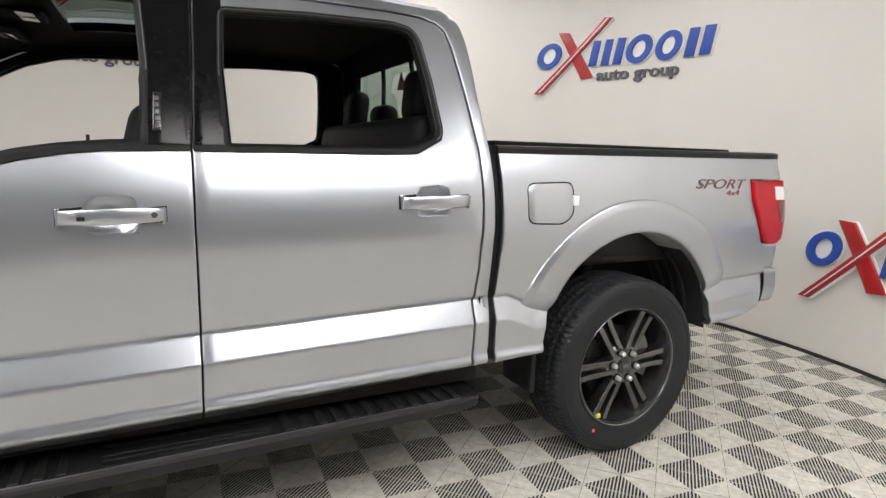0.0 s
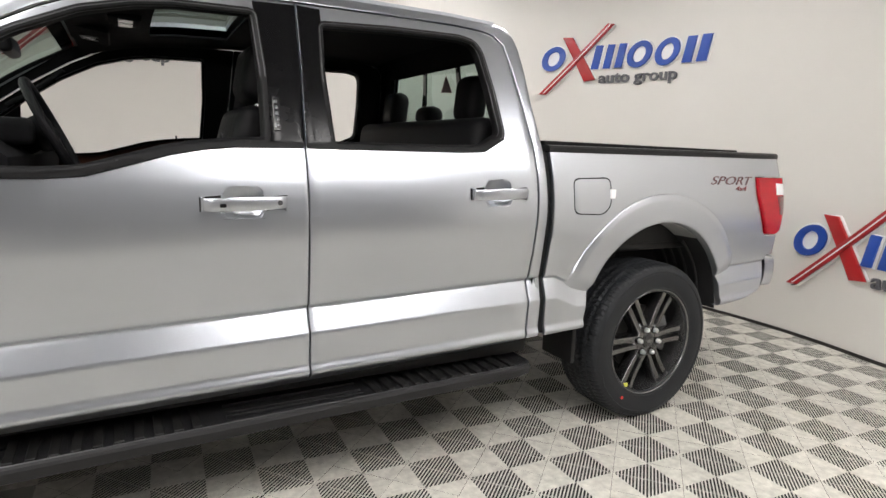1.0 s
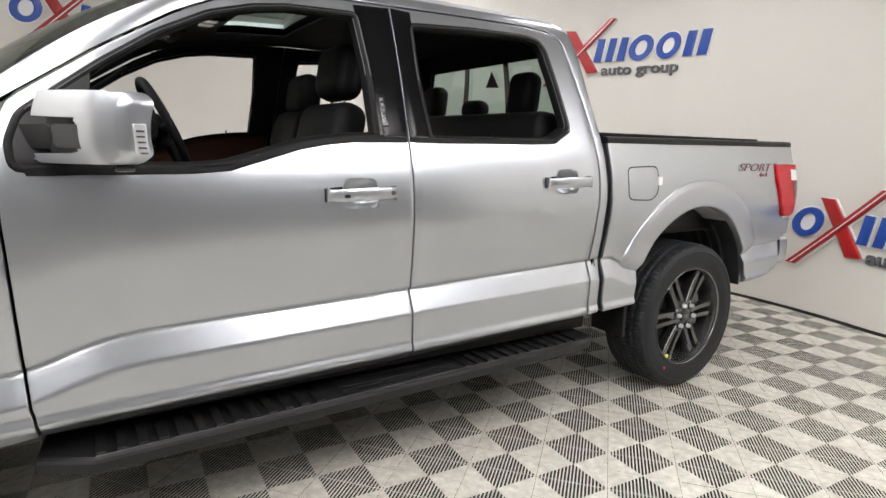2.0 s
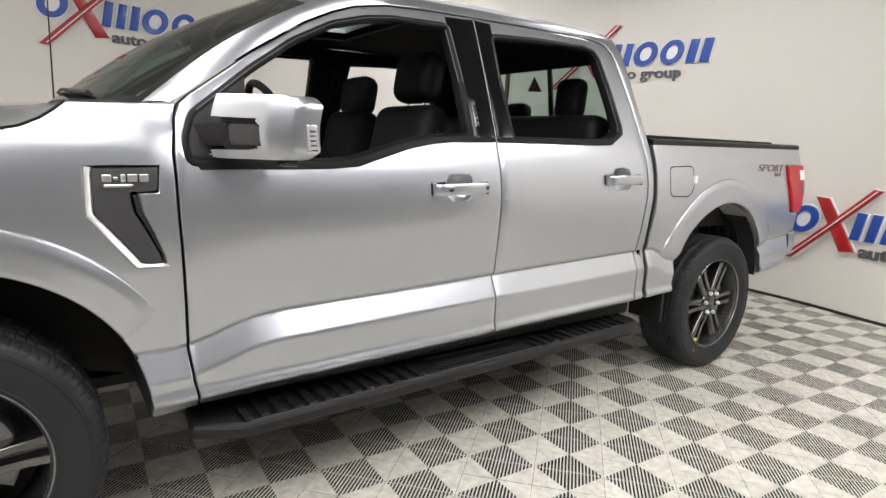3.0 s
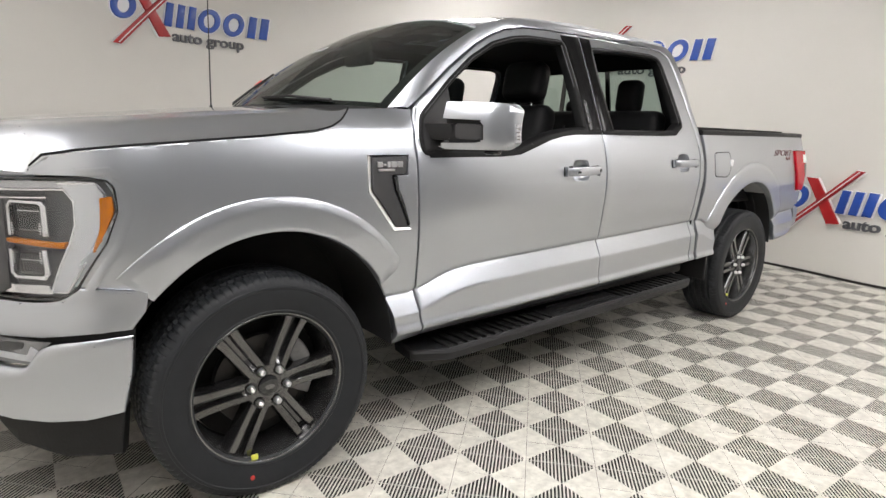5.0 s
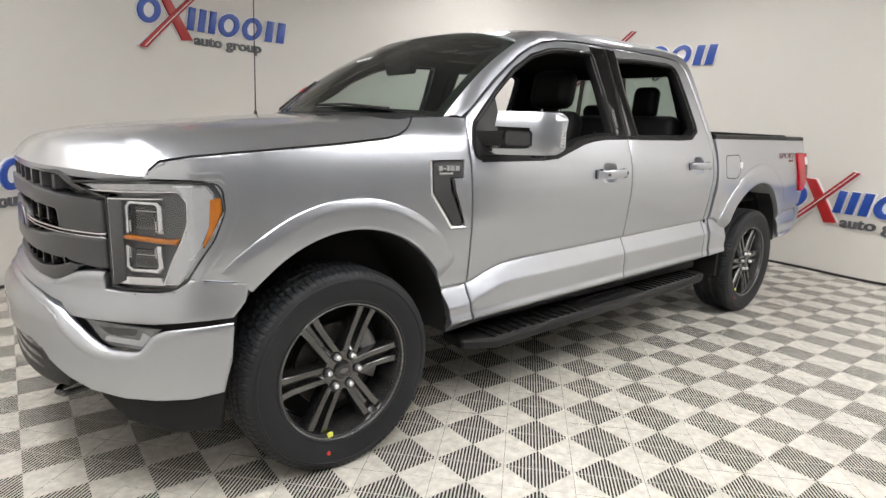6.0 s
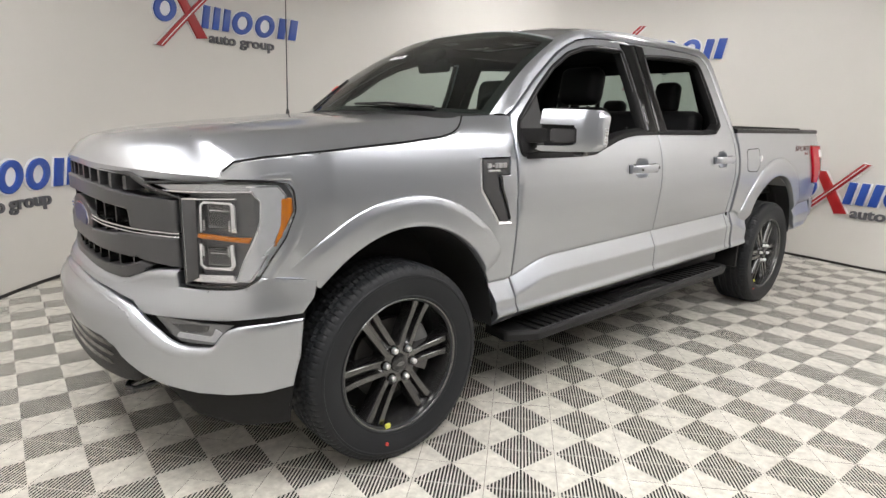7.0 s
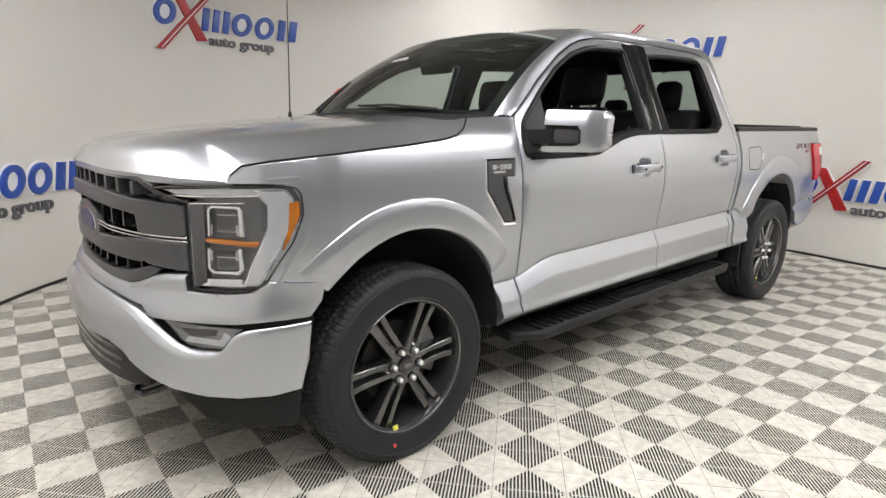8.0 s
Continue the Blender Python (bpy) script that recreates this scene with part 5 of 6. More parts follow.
def wheel_set(at, spin, mark):
    """A wheel with its face towards -y."""
    w = new("wheel")
    w.parent = truck
    w.location = at
    w.empty_display_size = 0.1
    tagged(w, "black tyre on a dark grey six twin-spoke alloy wheel")
    part("tyre", tyre_mesh(), RUBBER, w, "black all-terrain tyre", 30)
    part("barrel", lathe(bmesh.new(), [(0.275, -0.112), (0.281, -0.120), (0.283, -0.126), (0.279, -0.130), (0.274, -0.127), (0.270, -0.118), (0.268, -0.100), (0.264, -0.06), (0.252, -0.02), (0.250, 0.09), (0.272, 0.12)], 72), BARREL, w, "inner barrel of the alloy wheel")
    sp = spoke_mesh()
    for k in range(6):
        o = new("spoke", sp)
        o.parent = w
        o.matrix_basis = pose(0, 0, 0, 0, -(spin + 60 * k), 0)
    part("hub", lathe(bmesh.new(), [(0.004, -0.098), (0.045, -0.102), (0.066, -0.1045), (0.080, -0.102), (0.087, -0.088), (0.088, 0.0)], 48), RIM, w)
    part("centre_cap", lathe(bmesh.new(), [(0.0005, -0.112), (0.026, -0.1115), (0.034, -0.109), (0.0385, -0.107), (0.040, -0.098)], 36), GLOSSB, w, "round centre cap")
    oval = bmesh.new()
    lathe(oval, [(0.0005, -0.1135), (0.019, -0.113), (0.020, -0.1105)], 28)
    for v in oval.verts:
        v.co.z *= 0.5
    part("cap_mark", oval, BARREL, w)
    nut = lathe(bmesh.new(), [(0.0005, -0.122), (0.008, -0.121), (0.0115, -0.117), (0.0125, -0.10), (0.0125, -0.094)], 12)
    nut_data = finish(nut, BRIGHT, "lug_nut", 40)
    cup = finish(lathe(bmesh.new(), [(0.020, -0.1035), (0.019, -0.106), (0.016, -0.105), (0.0135, -0.090)], 20), GLOSSB, "nut_cup")
    for k in range(6):
        a = radians(spin - 9 + 60 * k)
        for name, data in (("lug_nut", nut_data), ("nut_cup", cup)):
            o = new(name, data)
            o.parent = w
            o.location = (0.0675 * math.cos(a), -0.004, 0.0675 * math.sin(a))
    part("brake_disc", lathe(bmesh.new(), [(0.06, -0.02), (0.10, -0.03), (0.172, -0.03), (0.175, -0.02), (0.172, 0.0), (0.06, 0.0)], 60), STEEL, w, "steel brake disc")
    cal = sheet(arc_pts(0, 0, 0.198, -28, 48, 12) + arc_pts(0, 0, 0.125, 48, -28, 12), lambda u, v, d: (u, -0.058 + d, v), (), (), 0.09, None, 0.010)
    part("caliper", cal, CAST, w, "brake caliper behind the spokes")
    part("back_plate", lathe(bmesh.new(), [(0.0005, 0.02), (0.246, 0.03), (0.248, 0.06)], 48), FRAME, w)
    dot = bmesh.new()
    lathe(dot, [(0.0003, -0.1425), (0.008, -0.1423), (0.0085, -0.136)], 14, "y", (0.330 * math.cos(radians(mark)), 0, 0.330 * math.sin(radians(mark))))
    part("paint_dot", dot, STICK_R, w, "small red paint dot on the tyre")
    tag = box(bmesh.new(), (-0.012, -0.125, -0.010), (0.012, -0.113, 0.010), 0.003, 1)
    for v in tag.verts:
        v.co += Vector((0.262 * math.cos(radians(mark)), 0, 0.262 * math.sin(radians(mark))))
    part("sticker", tag, STICK_Y, w, "small yellow sticker at the rim")
    return w


HUB_Y = 0.862
fw = wheel_set((0, -HUB_Y, 0.4065), 4, -105)
rw = wheel_set((3.694, -HUB_Y, 0.4065), 2, -126)
copy_thing(fw, pose(0, HUB_Y, 0.4065, 0, 0, 180))
copy_thing(rw, pose(3.694, HUB_Y, 0.4065, 0, 0, 180))


# ---- arches, chassis ----
for s in (-1, 1):
    for (cx, cz, r), a0, a1 in ((FRONT_ARCH, -2, 150), (REAR_ARCH, 0, 180)):
        rr = r + 0.006

        def liner(i, j):
            a = radians(a0 + (a1 - a0) * i)
            return Vector((cx + rr * math.cos(a), s * (0.575 + 0.385 * j), cz + rr * math.sin(a)))

        if cx < 1:
            part("arch_liner", grid(liner, 28, 4, 0.008), LINERG, truck, "dark plastic wheel arch liner")
        else:
            part("arch_liner", grid(lambda i, j: liner(0.30 * i, j), 12, 4, 0.008), LINERG, truck, "dark plastic wheel arch liner")
            part("inner_wing", grid(lambda i, j: liner(0.30 + 0.70 * i, j), 20, 4, 0.008), WING, truck, "bare grey inner wing over the rear wheel")
        wall = [(cx + (rr + 0.01) * math.cos(radians(a0 + (a1 - a0) * i / 24)), cz + (rr + 0.01) * math.sin(radians(a0 + (a1 - a0) * i / 24))) for i in range(25)]
        part("arch_wall", sheet(wall, lambda u, v, d: (u, s * (0.57 - d), v), (), (), 0.01), FRAME, truck)
    # ribs at the back of the rear liner
    for k in range(4):
        a0 = 8 + 9 * k
        part("liner_rib", tube(bmesh.new(), [(3.70 + 0.49 * math.cos(radians(8 + 42 * j / 8)), s * (0.66 + 0.065 * k), 0.53 + 0.49 * math.sin(radians(8 + 42 * j / 8))) for j in range(9)], 0.008, 8), LINERG, truck)
    # frame rail, shock, flap
    part("frame_rail", box(bmesh.new(), (-0.55, s * 0.50 - 0.05, 0.44), (4.65, s * 0.50 + 0.05, 0.58), 0.015), FRAME, truck, "black chassis rail")
    part("shock_absorber", tube(bmesh.new(), [(3.60, s * 0.60, 0.44), (3.80, s * 0.60, 0.95)], 0.028, 12), STEEL, truck, "grey shock absorber")
    part("mud_flap", box(bmesh.new(), (3.165, s * 0.86 - 0.11, 0.36), (3.19, s * 0.86 + 0.11, 0.56), 0.006), BLACK, truck, "black flap in front of the rear wheel")
part("floor_pan", box(bmesh.new(), (0.62, -0.93, 0.50), (2.92, 0.93, 0.56), 0.02), FRAME, truck)
part("engine_cover", box(bmesh.new(), (-0.50, -0.55, 0.40), (0.62, 0.55, 0.62), 0.04), FRAME, truck)
part("fire_wall", box(bmesh.new(), (0.56, -0.88, 0.50), (0.62, 0.88, 1.36), 0.02), FRAME, truck)
part("rear_axle", tube(bmesh.new(), [(3.694, -0.80, 0.405), (3.694, -0.15, 0.405), (3.694, -0.10, 0.405), (3.694, 0.10, 0.405), (3.694, 0.15, 0.405), (3.694, 0.80, 0.405)], [0.05, 0.05, 0.13, 0.13, 0.05, 0.05], 16), FRAME, truck, "black rear axle")
part("front_axle", tube(bmesh.new(), [(0, -0.80, 0.40), (0, 0.80, 0.40)], 0.045, 12), FRAME, truck)
part("spare_wheel", lathe(bmesh.new(), [(0.10, 0.40), (0.36, 0.40), (0.38, 0.48), (0.36, 0.58), (0.10, 0.58)], 40, "z", (4.28, 0, 0)), RUBBER, truck, "spare wheel under the bed")

# ---- cargo bed ----
part("bed_floor", box(bmesh.new(), (2.985, -0.82, 0.86), (4.74, 0.82, 0.90), 0.01), BLACK, truck)
part("bed_front", box(bmesh.new(), (2.990, -0.90, 0.56), (3.010, 0.90, 1.365), 0.008), PAINT, truck)
for s in (-1, 1):
    part("bed_inner", box(bmesh.new(), (2.98, s * 0.80 - 0.015, 0.86), (4.75, s * 0.80 + 0.015, 1.375), 0.008), BLACK, truck)
    part("wheel_well", box(bmesh.new(), (3.14, min(s * 0.55, s * 0.81), 0.89), (4.26, max(s * 0.55, s * 0.81), 1.075), 0.04), BLACK, truck, "black wheel box in the cargo bed")
    bm = bmesh.new()
    rows = []
    xs = [2.978 + (4.772 - 2.978) * i / 40 for i in range(41)]
    for x in xs:
        w = body_y(x, 1.37)
        zt = 1.384 + 0.012 * (x - 2.96) / 1.8
        rows.append([bm.verts.new((x, s * yy, zz)) for yy, zz in ((w - 0.004, zt - 0.028), (w + 0.005, zt - 0.026), (w + 0.006, zt - 0.006), (w - 0.002, zt + 0.003), (w - 0.02, zt + 0.006), (w - 0.10, zt + 0.006), (w - 0.11, zt - 0.03))])
    for a, b in zip(rows, rows[1:]):
        for k in range(6):
            bm.faces.new((a[k], a[k + 1], b[k + 1], b[k]))
    bm.faces.new(rows[0]), bm.faces.new(rows[-1])
    bmesh.ops.recalc_face_normals(bm, faces=bm.faces)
    part("bed_rail_cap", bm, BLACK, truck, "black plastic cap along the bed rail")
    bm = box(bmesh.new(), (2.99, min(s * 0.80, s * 0.885), 1.375), (4.36, max(s * 0.80, s * 0.885), 1.409), 0.004, 1)
    part("rail_track", bm, SEAL_GAP, truck, "raised black track on the bed rail")
    tail = panel("tail_lamp", rounded([(4.451, 1.262), (4.453, 1.168), (4.519, 1.022), (4.555, 0.958), (4.58, 0.938), (4.66, 0.938), (4.72, 0.96), (4.758, 1.02), (4.762, 1.262)], 0.010), s, REDL, truck, "red tail lamp wrapping round the bed corner", 0.04, 0.010, 0.02, 0.02, lift=0.016)
    panel("reverse_lens", rounded([(4.615, 1.232), (4.615, 1.165), (4.762, 1.165), (4.762, 1.228)], 0.006), s, WHITEL, tail, "white reversing lens", 0.02, 0.003, 0.015, 0.02, lift=0.020)
    panel("lower_lens", rounded([(4.625, 1.158), (4.655, 1.05), (4.762, 1.05), (4.762, 1.158)], 0.006), s, REDD, tail, "dark red lower lens", 0.02, 0.003, 0.015, 0.02, lift=0.019)
gate = part("tailgate", sheet(rounded([(-0.80, 0.80), (0.80, 0.80), (0.80, 1.385), (-0.80, 1.385)], 0.03), lambda u, v, d: (4.775 + 0.02 * (1 - (u / 0.8) ** 2) - d, u, v), steps(-0.8, 0.8, 0.1), steps(0.8, 1.4, 0.06), 0.05, None, 0.012), PAINT, truck, "silver tailgate")
part("tailgate_cap", box(bmesh.new(), (4.72, -0.79, 1.382), (4.80, 0.79, 1.400), 0.008), BLACK, gate, "black cap on the tailgate")


rbump = part("rear_bumper", sheet(rounded([(-0.945, 0.618), (0.945, 0.618), (0.955, 0.70), (0.95, 0.792), (-0.95, 0.792), (-0.955, 0.70)], 0.02), lambda u, v, d: (4.838 - 0.105 * abs(u / 0.955) ** 6 + 0.012 * (1 - ((v - 0.71) / 0.085) ** 2) - d, u, v), steps(-0.955, 0.955, 0.03), steps(0.63, 0.8, 0.03), 0.10, None, 0.015), PAINT, truck, "silver rear bumper")
part("bumper_pad", sheet(rounded([(-0.93, 4.64), (0.93, 4.64), (0.90, 4.72), (0.70, 4.80), (-0.70, 4.80), (-0.90, 4.72)], 0.02), lambda u, v, d: (v, u, 0.806 - d), (), (), 0.014, None, 0.003), BLACK, rbump, "black step pad on the bumper")

# ---- running boards ----
for s in (-1, 1):
    def board_z(x):
        return 0.392 + 0.016 * (x - 0.66)

    plan = [(0.662, 0.80), (0.645, 0.948), (0.652, 0.962), (0.785, 1.038), (0.80, 1.042), (2.80, 1.042), (2.885, 1.02), (2.905, 0.985), (2.905, 0.80)]
    if s > 0:
        plan = plan[::-1]
    bm = bmesh.new()
    rings = []
    for zoff, inset in ((-0.062, 0.03), (-0.050, 0.004), (-0.016, 0.0), (-0.006, 0.004), (0.0, 0.012), (-0.006, 0.022)):
        rings.append([bm.verts.new((x + (inset if x < 1 else -inset), s * (y - inset if y > 0.9 else y), board_z(x) + zoff)) for x, y in plan])
    n = len(plan)
    for a, b in zip(rings, rings[1:]):
        for k in range(n):
            bm.faces.new((a[k], a[(k + 1) % n], b[(k + 1) % n], b[k]))
    bm.faces.new(rings[0]), bm.faces.new(rings[-1])
    bmesh.ops.recalc_face_normals(bm, faces=bm.faces)
    board = part("running_board", bm, BOARD, truck, "black running board with ribbed step pads", 25)
    for x0, x1 in ((0.80, 1.56), (2.14, 2.84)):
        k = 0
        x = x0
        while x < x1 - 0.02:
            z = board_z(x)
            bm = bmesh.new()
            box(bm, (x, min(s * 0.86, s * 1.018), z - 0.006), (x + 0.030, max(s * 0.86, s * 1.018), z + 0.006), 0.003, 1)
            part("tread_rib", bm, FRAME, board)
            x += 0.0575
    for y0, y1 in ((0.985, 0.990), (0.955, 0.959), (0.885, 0.889)):
        part("pad_line", box(bmesh.new(), (1.60, min(s * y0, s * y1), board_z(1.6) - 0.004), (2.10, max(s * y0, s * y1), board_z(1.85) + 0.004), 0.001, 1), BLACK, board)
    part("edge_line", tube(bmesh.new(), [(0.80, s * 1.026, board_z(0.80) - 0.001), (1.8, s * 1.026, board_z(1.8) - 0.001), (2.80, s * 1.026, board_z(2.8) - 0.001)], 0.0035, 6), DARKG, board, "thin light edge along the board")
    for x in (0.95, 1.80, 2.65):
        part("bracket", box(bmesh.new(), (x - 0.04, min(s * 0.55, s * 0.90), 0.36), (x + 0.04, max(s * 0.55, s * 0.90), 0.40), 0.01), FRAME, board)
    # sill below the doors
    part("rocker", box(bmesh.new(), (0.66, min(s * 0.80, s * 0.925), 0.44), (2.93, max(s * 0.80, s * 0.925), 0.53), 0.02), FRAME, truck, "black sill under the doors")

# ---- mirrors ----
for s in (-1, 1):
    A, B = Vector((0.715, 0.985)), Vector((0.905, 1.215))
    dirn = (B - A).normalized()
    L = (B - A).length
    back = Vector((0.86, -0.10)).normalized()

    def mp(u, v, d):
        k = (v - 1.345) / 0.09
        bow = 0.018 * (1 - k * k) + 0.012 * math.sin(math.pi * max(0, min(1, u / L))) - 0.03 * ramp(L - 0.07, L + 0.01, u)
        p = A + dirn * u - back * (bow - d)
        return (p.x, s * p.y, v)

    head = part("side_mirror", sheet(rounded([(0.040, 1.448), (L - 0.02, 1.446), (L + 0.006, 1.42), (L + 0.004, 1.29), (L - 0.03, 1.262), (0.045, 1.258), (0.02, 1.268), (0.03, 1.284), (0.185, 1.290), (0.205, 1.30), (0.205, 1.368), (0.19, 1.378), (0.040, 1.380)], 0.012), mp, steps(0, L, 0.012), steps(1.26, 1.45, 0.008), 0.065, None, 0.020), PAINT, truck, "silver door mirror on a dark folding arm", 60)
    part("mirror_back", sheet(rounded([(0.02, 1.437), (L - 0.02, 1.436), (L - 0.005, 1.29), (L - 0.03, 1.272), (0.05, 1.268)], 0.02), lambda u, v, d: mp(u, v, 0.03 + d), steps(0, L, 0.04), (), 0.042, None, 0.01), BLACK, head)
    part("mirror_glass", sheet(rounded([(0.035, 1.415), (L - 0.03, 1.414), (L - 0.02, 1.30), (0.06, 1.285)], 0.02), lambda u, v, d: mp(u, v, 0.0725 + d), steps(0, L, 0.1), (), 0.003), MIRRORG, head, "mirror glass")
    part("arm_inner", sheet(rounded([(-0.185, 1.355), (0.075, 1.363), (0.075, 1.297), (-0.165, 1.292)], 0.010), lambda u, v, d: mp(max(u, -0.19), v, 0.030 + d), steps(-0.18, 0.08, 0.03), (), 0.06, None, 0.010), BLACK, head, "dark mirror arm")
    part("arm_outer", sheet(rounded([(0.082, 1.362), (0.20, 1.362), (0.20, 1.300), (0.082, 1.300)], 0.010), lambda u, v, d: mp(u, v, 0.022 + d), steps(0.08, 0.2, 0.03), (), 0.06, None, 0.010), VENTG, head, "dark grey sliding arm sleeve")
    part("turn_signal", sheet(rounded([(0.022, 1.366), (0.052, 1.366), (0.052, 1.288), (0.022, 1.288)], 0.004), lambda u, v, d: mp(L + 0.009 - d, v, u), (), (), 0.012, None, 0.002), GUIDE, head, "clear turn signal strip")
    for k in range(5):
        z = 1.290 + k * 0.014
        part("signal_bar", sheet([(0.028, z), (0.046, z), (0.046, z + 0.004), (0.028, z + 0.004)], lambda u, v, d: mp(L + 0.0105 - d, v, u), (), (), 0.003), BARREL, head)
    part("camera_pod", box(bmesh.new(), (0.90, min(s * 1.08, s * 1.14), 1.240), (0.95, max(s * 1.08, s * 1.14), 1.266), 0.008), GLOSSB, head)

part("antenna", tube(bmesh.new(), [(0.405, 0.81, 1.36), (0.405, 0.81, 1.425), (0.405, 0.81, 1.44), (0.41, 0.81, 1.80), (0.418, 0.812, 2.36)], [0.014, 0.012, 0.0045, 0.0035, 0.0025], 8), BLACK, truck, "thin black whip antenna")


# ---- cabin ----
def pillow(bm, c, size, tilt=0.0, r=0.05):
    """A padded block, tilted back."""
    b = bmesh.new()
    box(b, [-v / 2 for v in size], [v / 2 for v in size], min(r, min(size) * 0.45), 4)
    m = Matrix.Translation(c) @ Euler((0, radians(tilt), 0)).to_matrix().to_4x4()
    for v in b.verts:
        v.co = m @ v.co
    me = bpy.data.meshes.new("tmp")
    b.to_mesh(me)
    b.free()
    bm.from_mesh(me)
    bpy.data.meshes.remove(me)
    return bm


for s in (-1, 1):
    y = -0.42 if s < 0 else 0.50
    g = 0.03 if s < 0 else 0.18
    seat = part("front_seat", pillow(bmesh.new(), (1.45 + g, y, 0.86), (0.52, 0.50, 0.17), -6, 0.06), LEATHER, truck, "black leather front seat")
    part("seat_back", pillow(bmesh.new(), (1.70 + g, y, 1.19), (0.15, 0.50, 0.62), 14, 0.07), LEATHER, seat)
    part("seat_shoulder", pillow(bmesh.new(), (1.755 + g, y, 1.39), (0.13, 0.36, 0.20), 14, 0.06), LEATHER, seat)
    part("headrest", pillow(bmesh.new(), (1.80 + g, y, 1.632 - 0.25 * g), (0.14, 0.30, 0.235), 10, 0.068), LEATHER, seat, "black headrest")
    for k in (-0.07, 0.07):
        part("headrest_post", tube(bmesh.new(), [(1.775 + g, y + k, 1.42), (1.795 + g, y + k, 1.54)], 0.007, 8), CHROME, seat, "chrome headrest post")
bench = part("rear_bench", pillow(bmesh.new(), (2.42, 0, 0.86), (0.50, 1.46, 0.18), -5, 0.06), LEATHER, truck, "black leather rear bench")
part("bench_back", pillow(bmesh.new(), (2.77, 0, 1.185), (0.16, 1.50, 0.64), 7, 0.06), LEATHER, bench)
for y, z, w, h in ((-0.445, 1.60, 0.19, 0.23), (0.0, 1.535, 0.19, 0.11), (0.461, 1.59, 0.20, 0.21)):
    part("headrest", pillow(bmesh.new(), (2.860, y, z), (0.115, w, h), 6, 0.056), LEATHER, bench, "black rear headrest")
    for k in (-0.06, 0.06):
        part("headrest_post", tube(bmesh.new(), [(2.84, y + k, 1.38), (2.855, y + k, z - h * 0.4)], 0.006, 8), CHROME, bench)
part("headliner", grid(lambda i, j: roof_point(0.02 + 0.96 * i, 0.02 + 0.96 * j) - Vector((0, 0, 0.055)), 40, 48, 0.01, lambda i, j: sunroof_gap(0.02 + 0.96 * i, 0.02 + 0.96 * j)), LINER, truck, "dark headliner with a sunroof opening")
part("carpet", box(bmesh.new(), (0.70, -0.88, 0.56), (2.90, 0.88, 0.60), 0.01), LINER, truck)
bm = bmesh.new()
prof = [(0.50, 1.36), (0.62, 1.392), (0.80, 1.385), (0.96, 1.345), (1.03, 1.28), (1.02, 1.16), (0.96, 1.02), (0.90, 0.80), (0.70, 0.70), (0.55, 0.90)]
rows = [[bm.verts.new((x + 0.02 * (1 - u * u), 0.84 * u, z)) for x, z in prof] for u in [-1 + 2 * k / 12 for k in range(13)]]
for a, b in zip(rows, rows[1:]):
    for k in range(len(prof) - 1):
        bm.faces.new((a[k], a[k + 1], b[k + 1], b[k]))
bm.faces.new(rows[0]), bm.faces.new(rows[-1])
bmesh.ops.recalc_face_normals(bm, faces=bm.faces)
dash = part("dashboard", bm, LINER, truck, "black dashboard")
part("instrument_hood", pillow(bmesh.new(), (0.97, -0.42, 1.36), (0.20, 0.42, 0.09), 0, 0.03), LINER, dash)
part("screen", box(bmesh.new(), (1.015, -0.15, 1.13), (1.04, 0.17, 1.34), 0.008), GLOSSB, dash, "dark centre screen")
part("console", pillow(bmesh.new(), (1.35, 0, 0.84), (0.80, 0.30, 0.38), 0, 0.05), LINER, truck)
# steering wheel
bm = bmesh.new()
n = 40
c = Vector((1.115, -0.42, 1.365))
tilt = Euler((0, radians(-24), 0)).to_matrix()
rings = []
for i in range(n):
    t = 2 * math.pi * i / n
    o = Vector((0, math.cos(t), math.sin(t)))
    ringv = []
    for k in range(10):
        a = 2 * math.pi * k / 10
        p = o * (0.185 + 0.016 * math.cos(a)) + Vector((0.016 * math.sin(a), 0, 0))
        ringv.append(bm.verts.new(c + tilt @ p))
    rings.append(ringv)
for i in range(n):
    a, b = rings[i], rings[(i + 1) % n]
    for k in range(10):
        bm.faces.new((a[k], a[(k + 1) % 10], b[(k + 1) % 10], b[k]))
bmesh.ops.recalc_face_normals(bm, faces=bm.faces)
wheel = part("steering_wheel", bm, LEATHER, truck, "black leather steering wheel")
part("wheel_hub", pillow(bmesh.new(), c + Vector((-0.03, 0, -0.01)), (0.07, 0.17, 0.13), -24, 0.03), LINER, wheel)
for dy, dz in ((-0.1, 0.0), (0.1, 0.0), (0.0, -0.1)):
    part("wheel_spoke", pillow(bmesh.new(), c + tilt @ Vector((-0.01, dy * 1.1, dz * 1.1)), (0.025, 0.14 if dy else 0.05, 0.04 if dy else 0.14), -24, 0.01), LINER, wheel)
part("steering_column", tube(bmesh.new(), [(0.90, -0.42, 1.24), (1.09, -0.42, 1.345)], 0.035, 12), LINER, wheel)
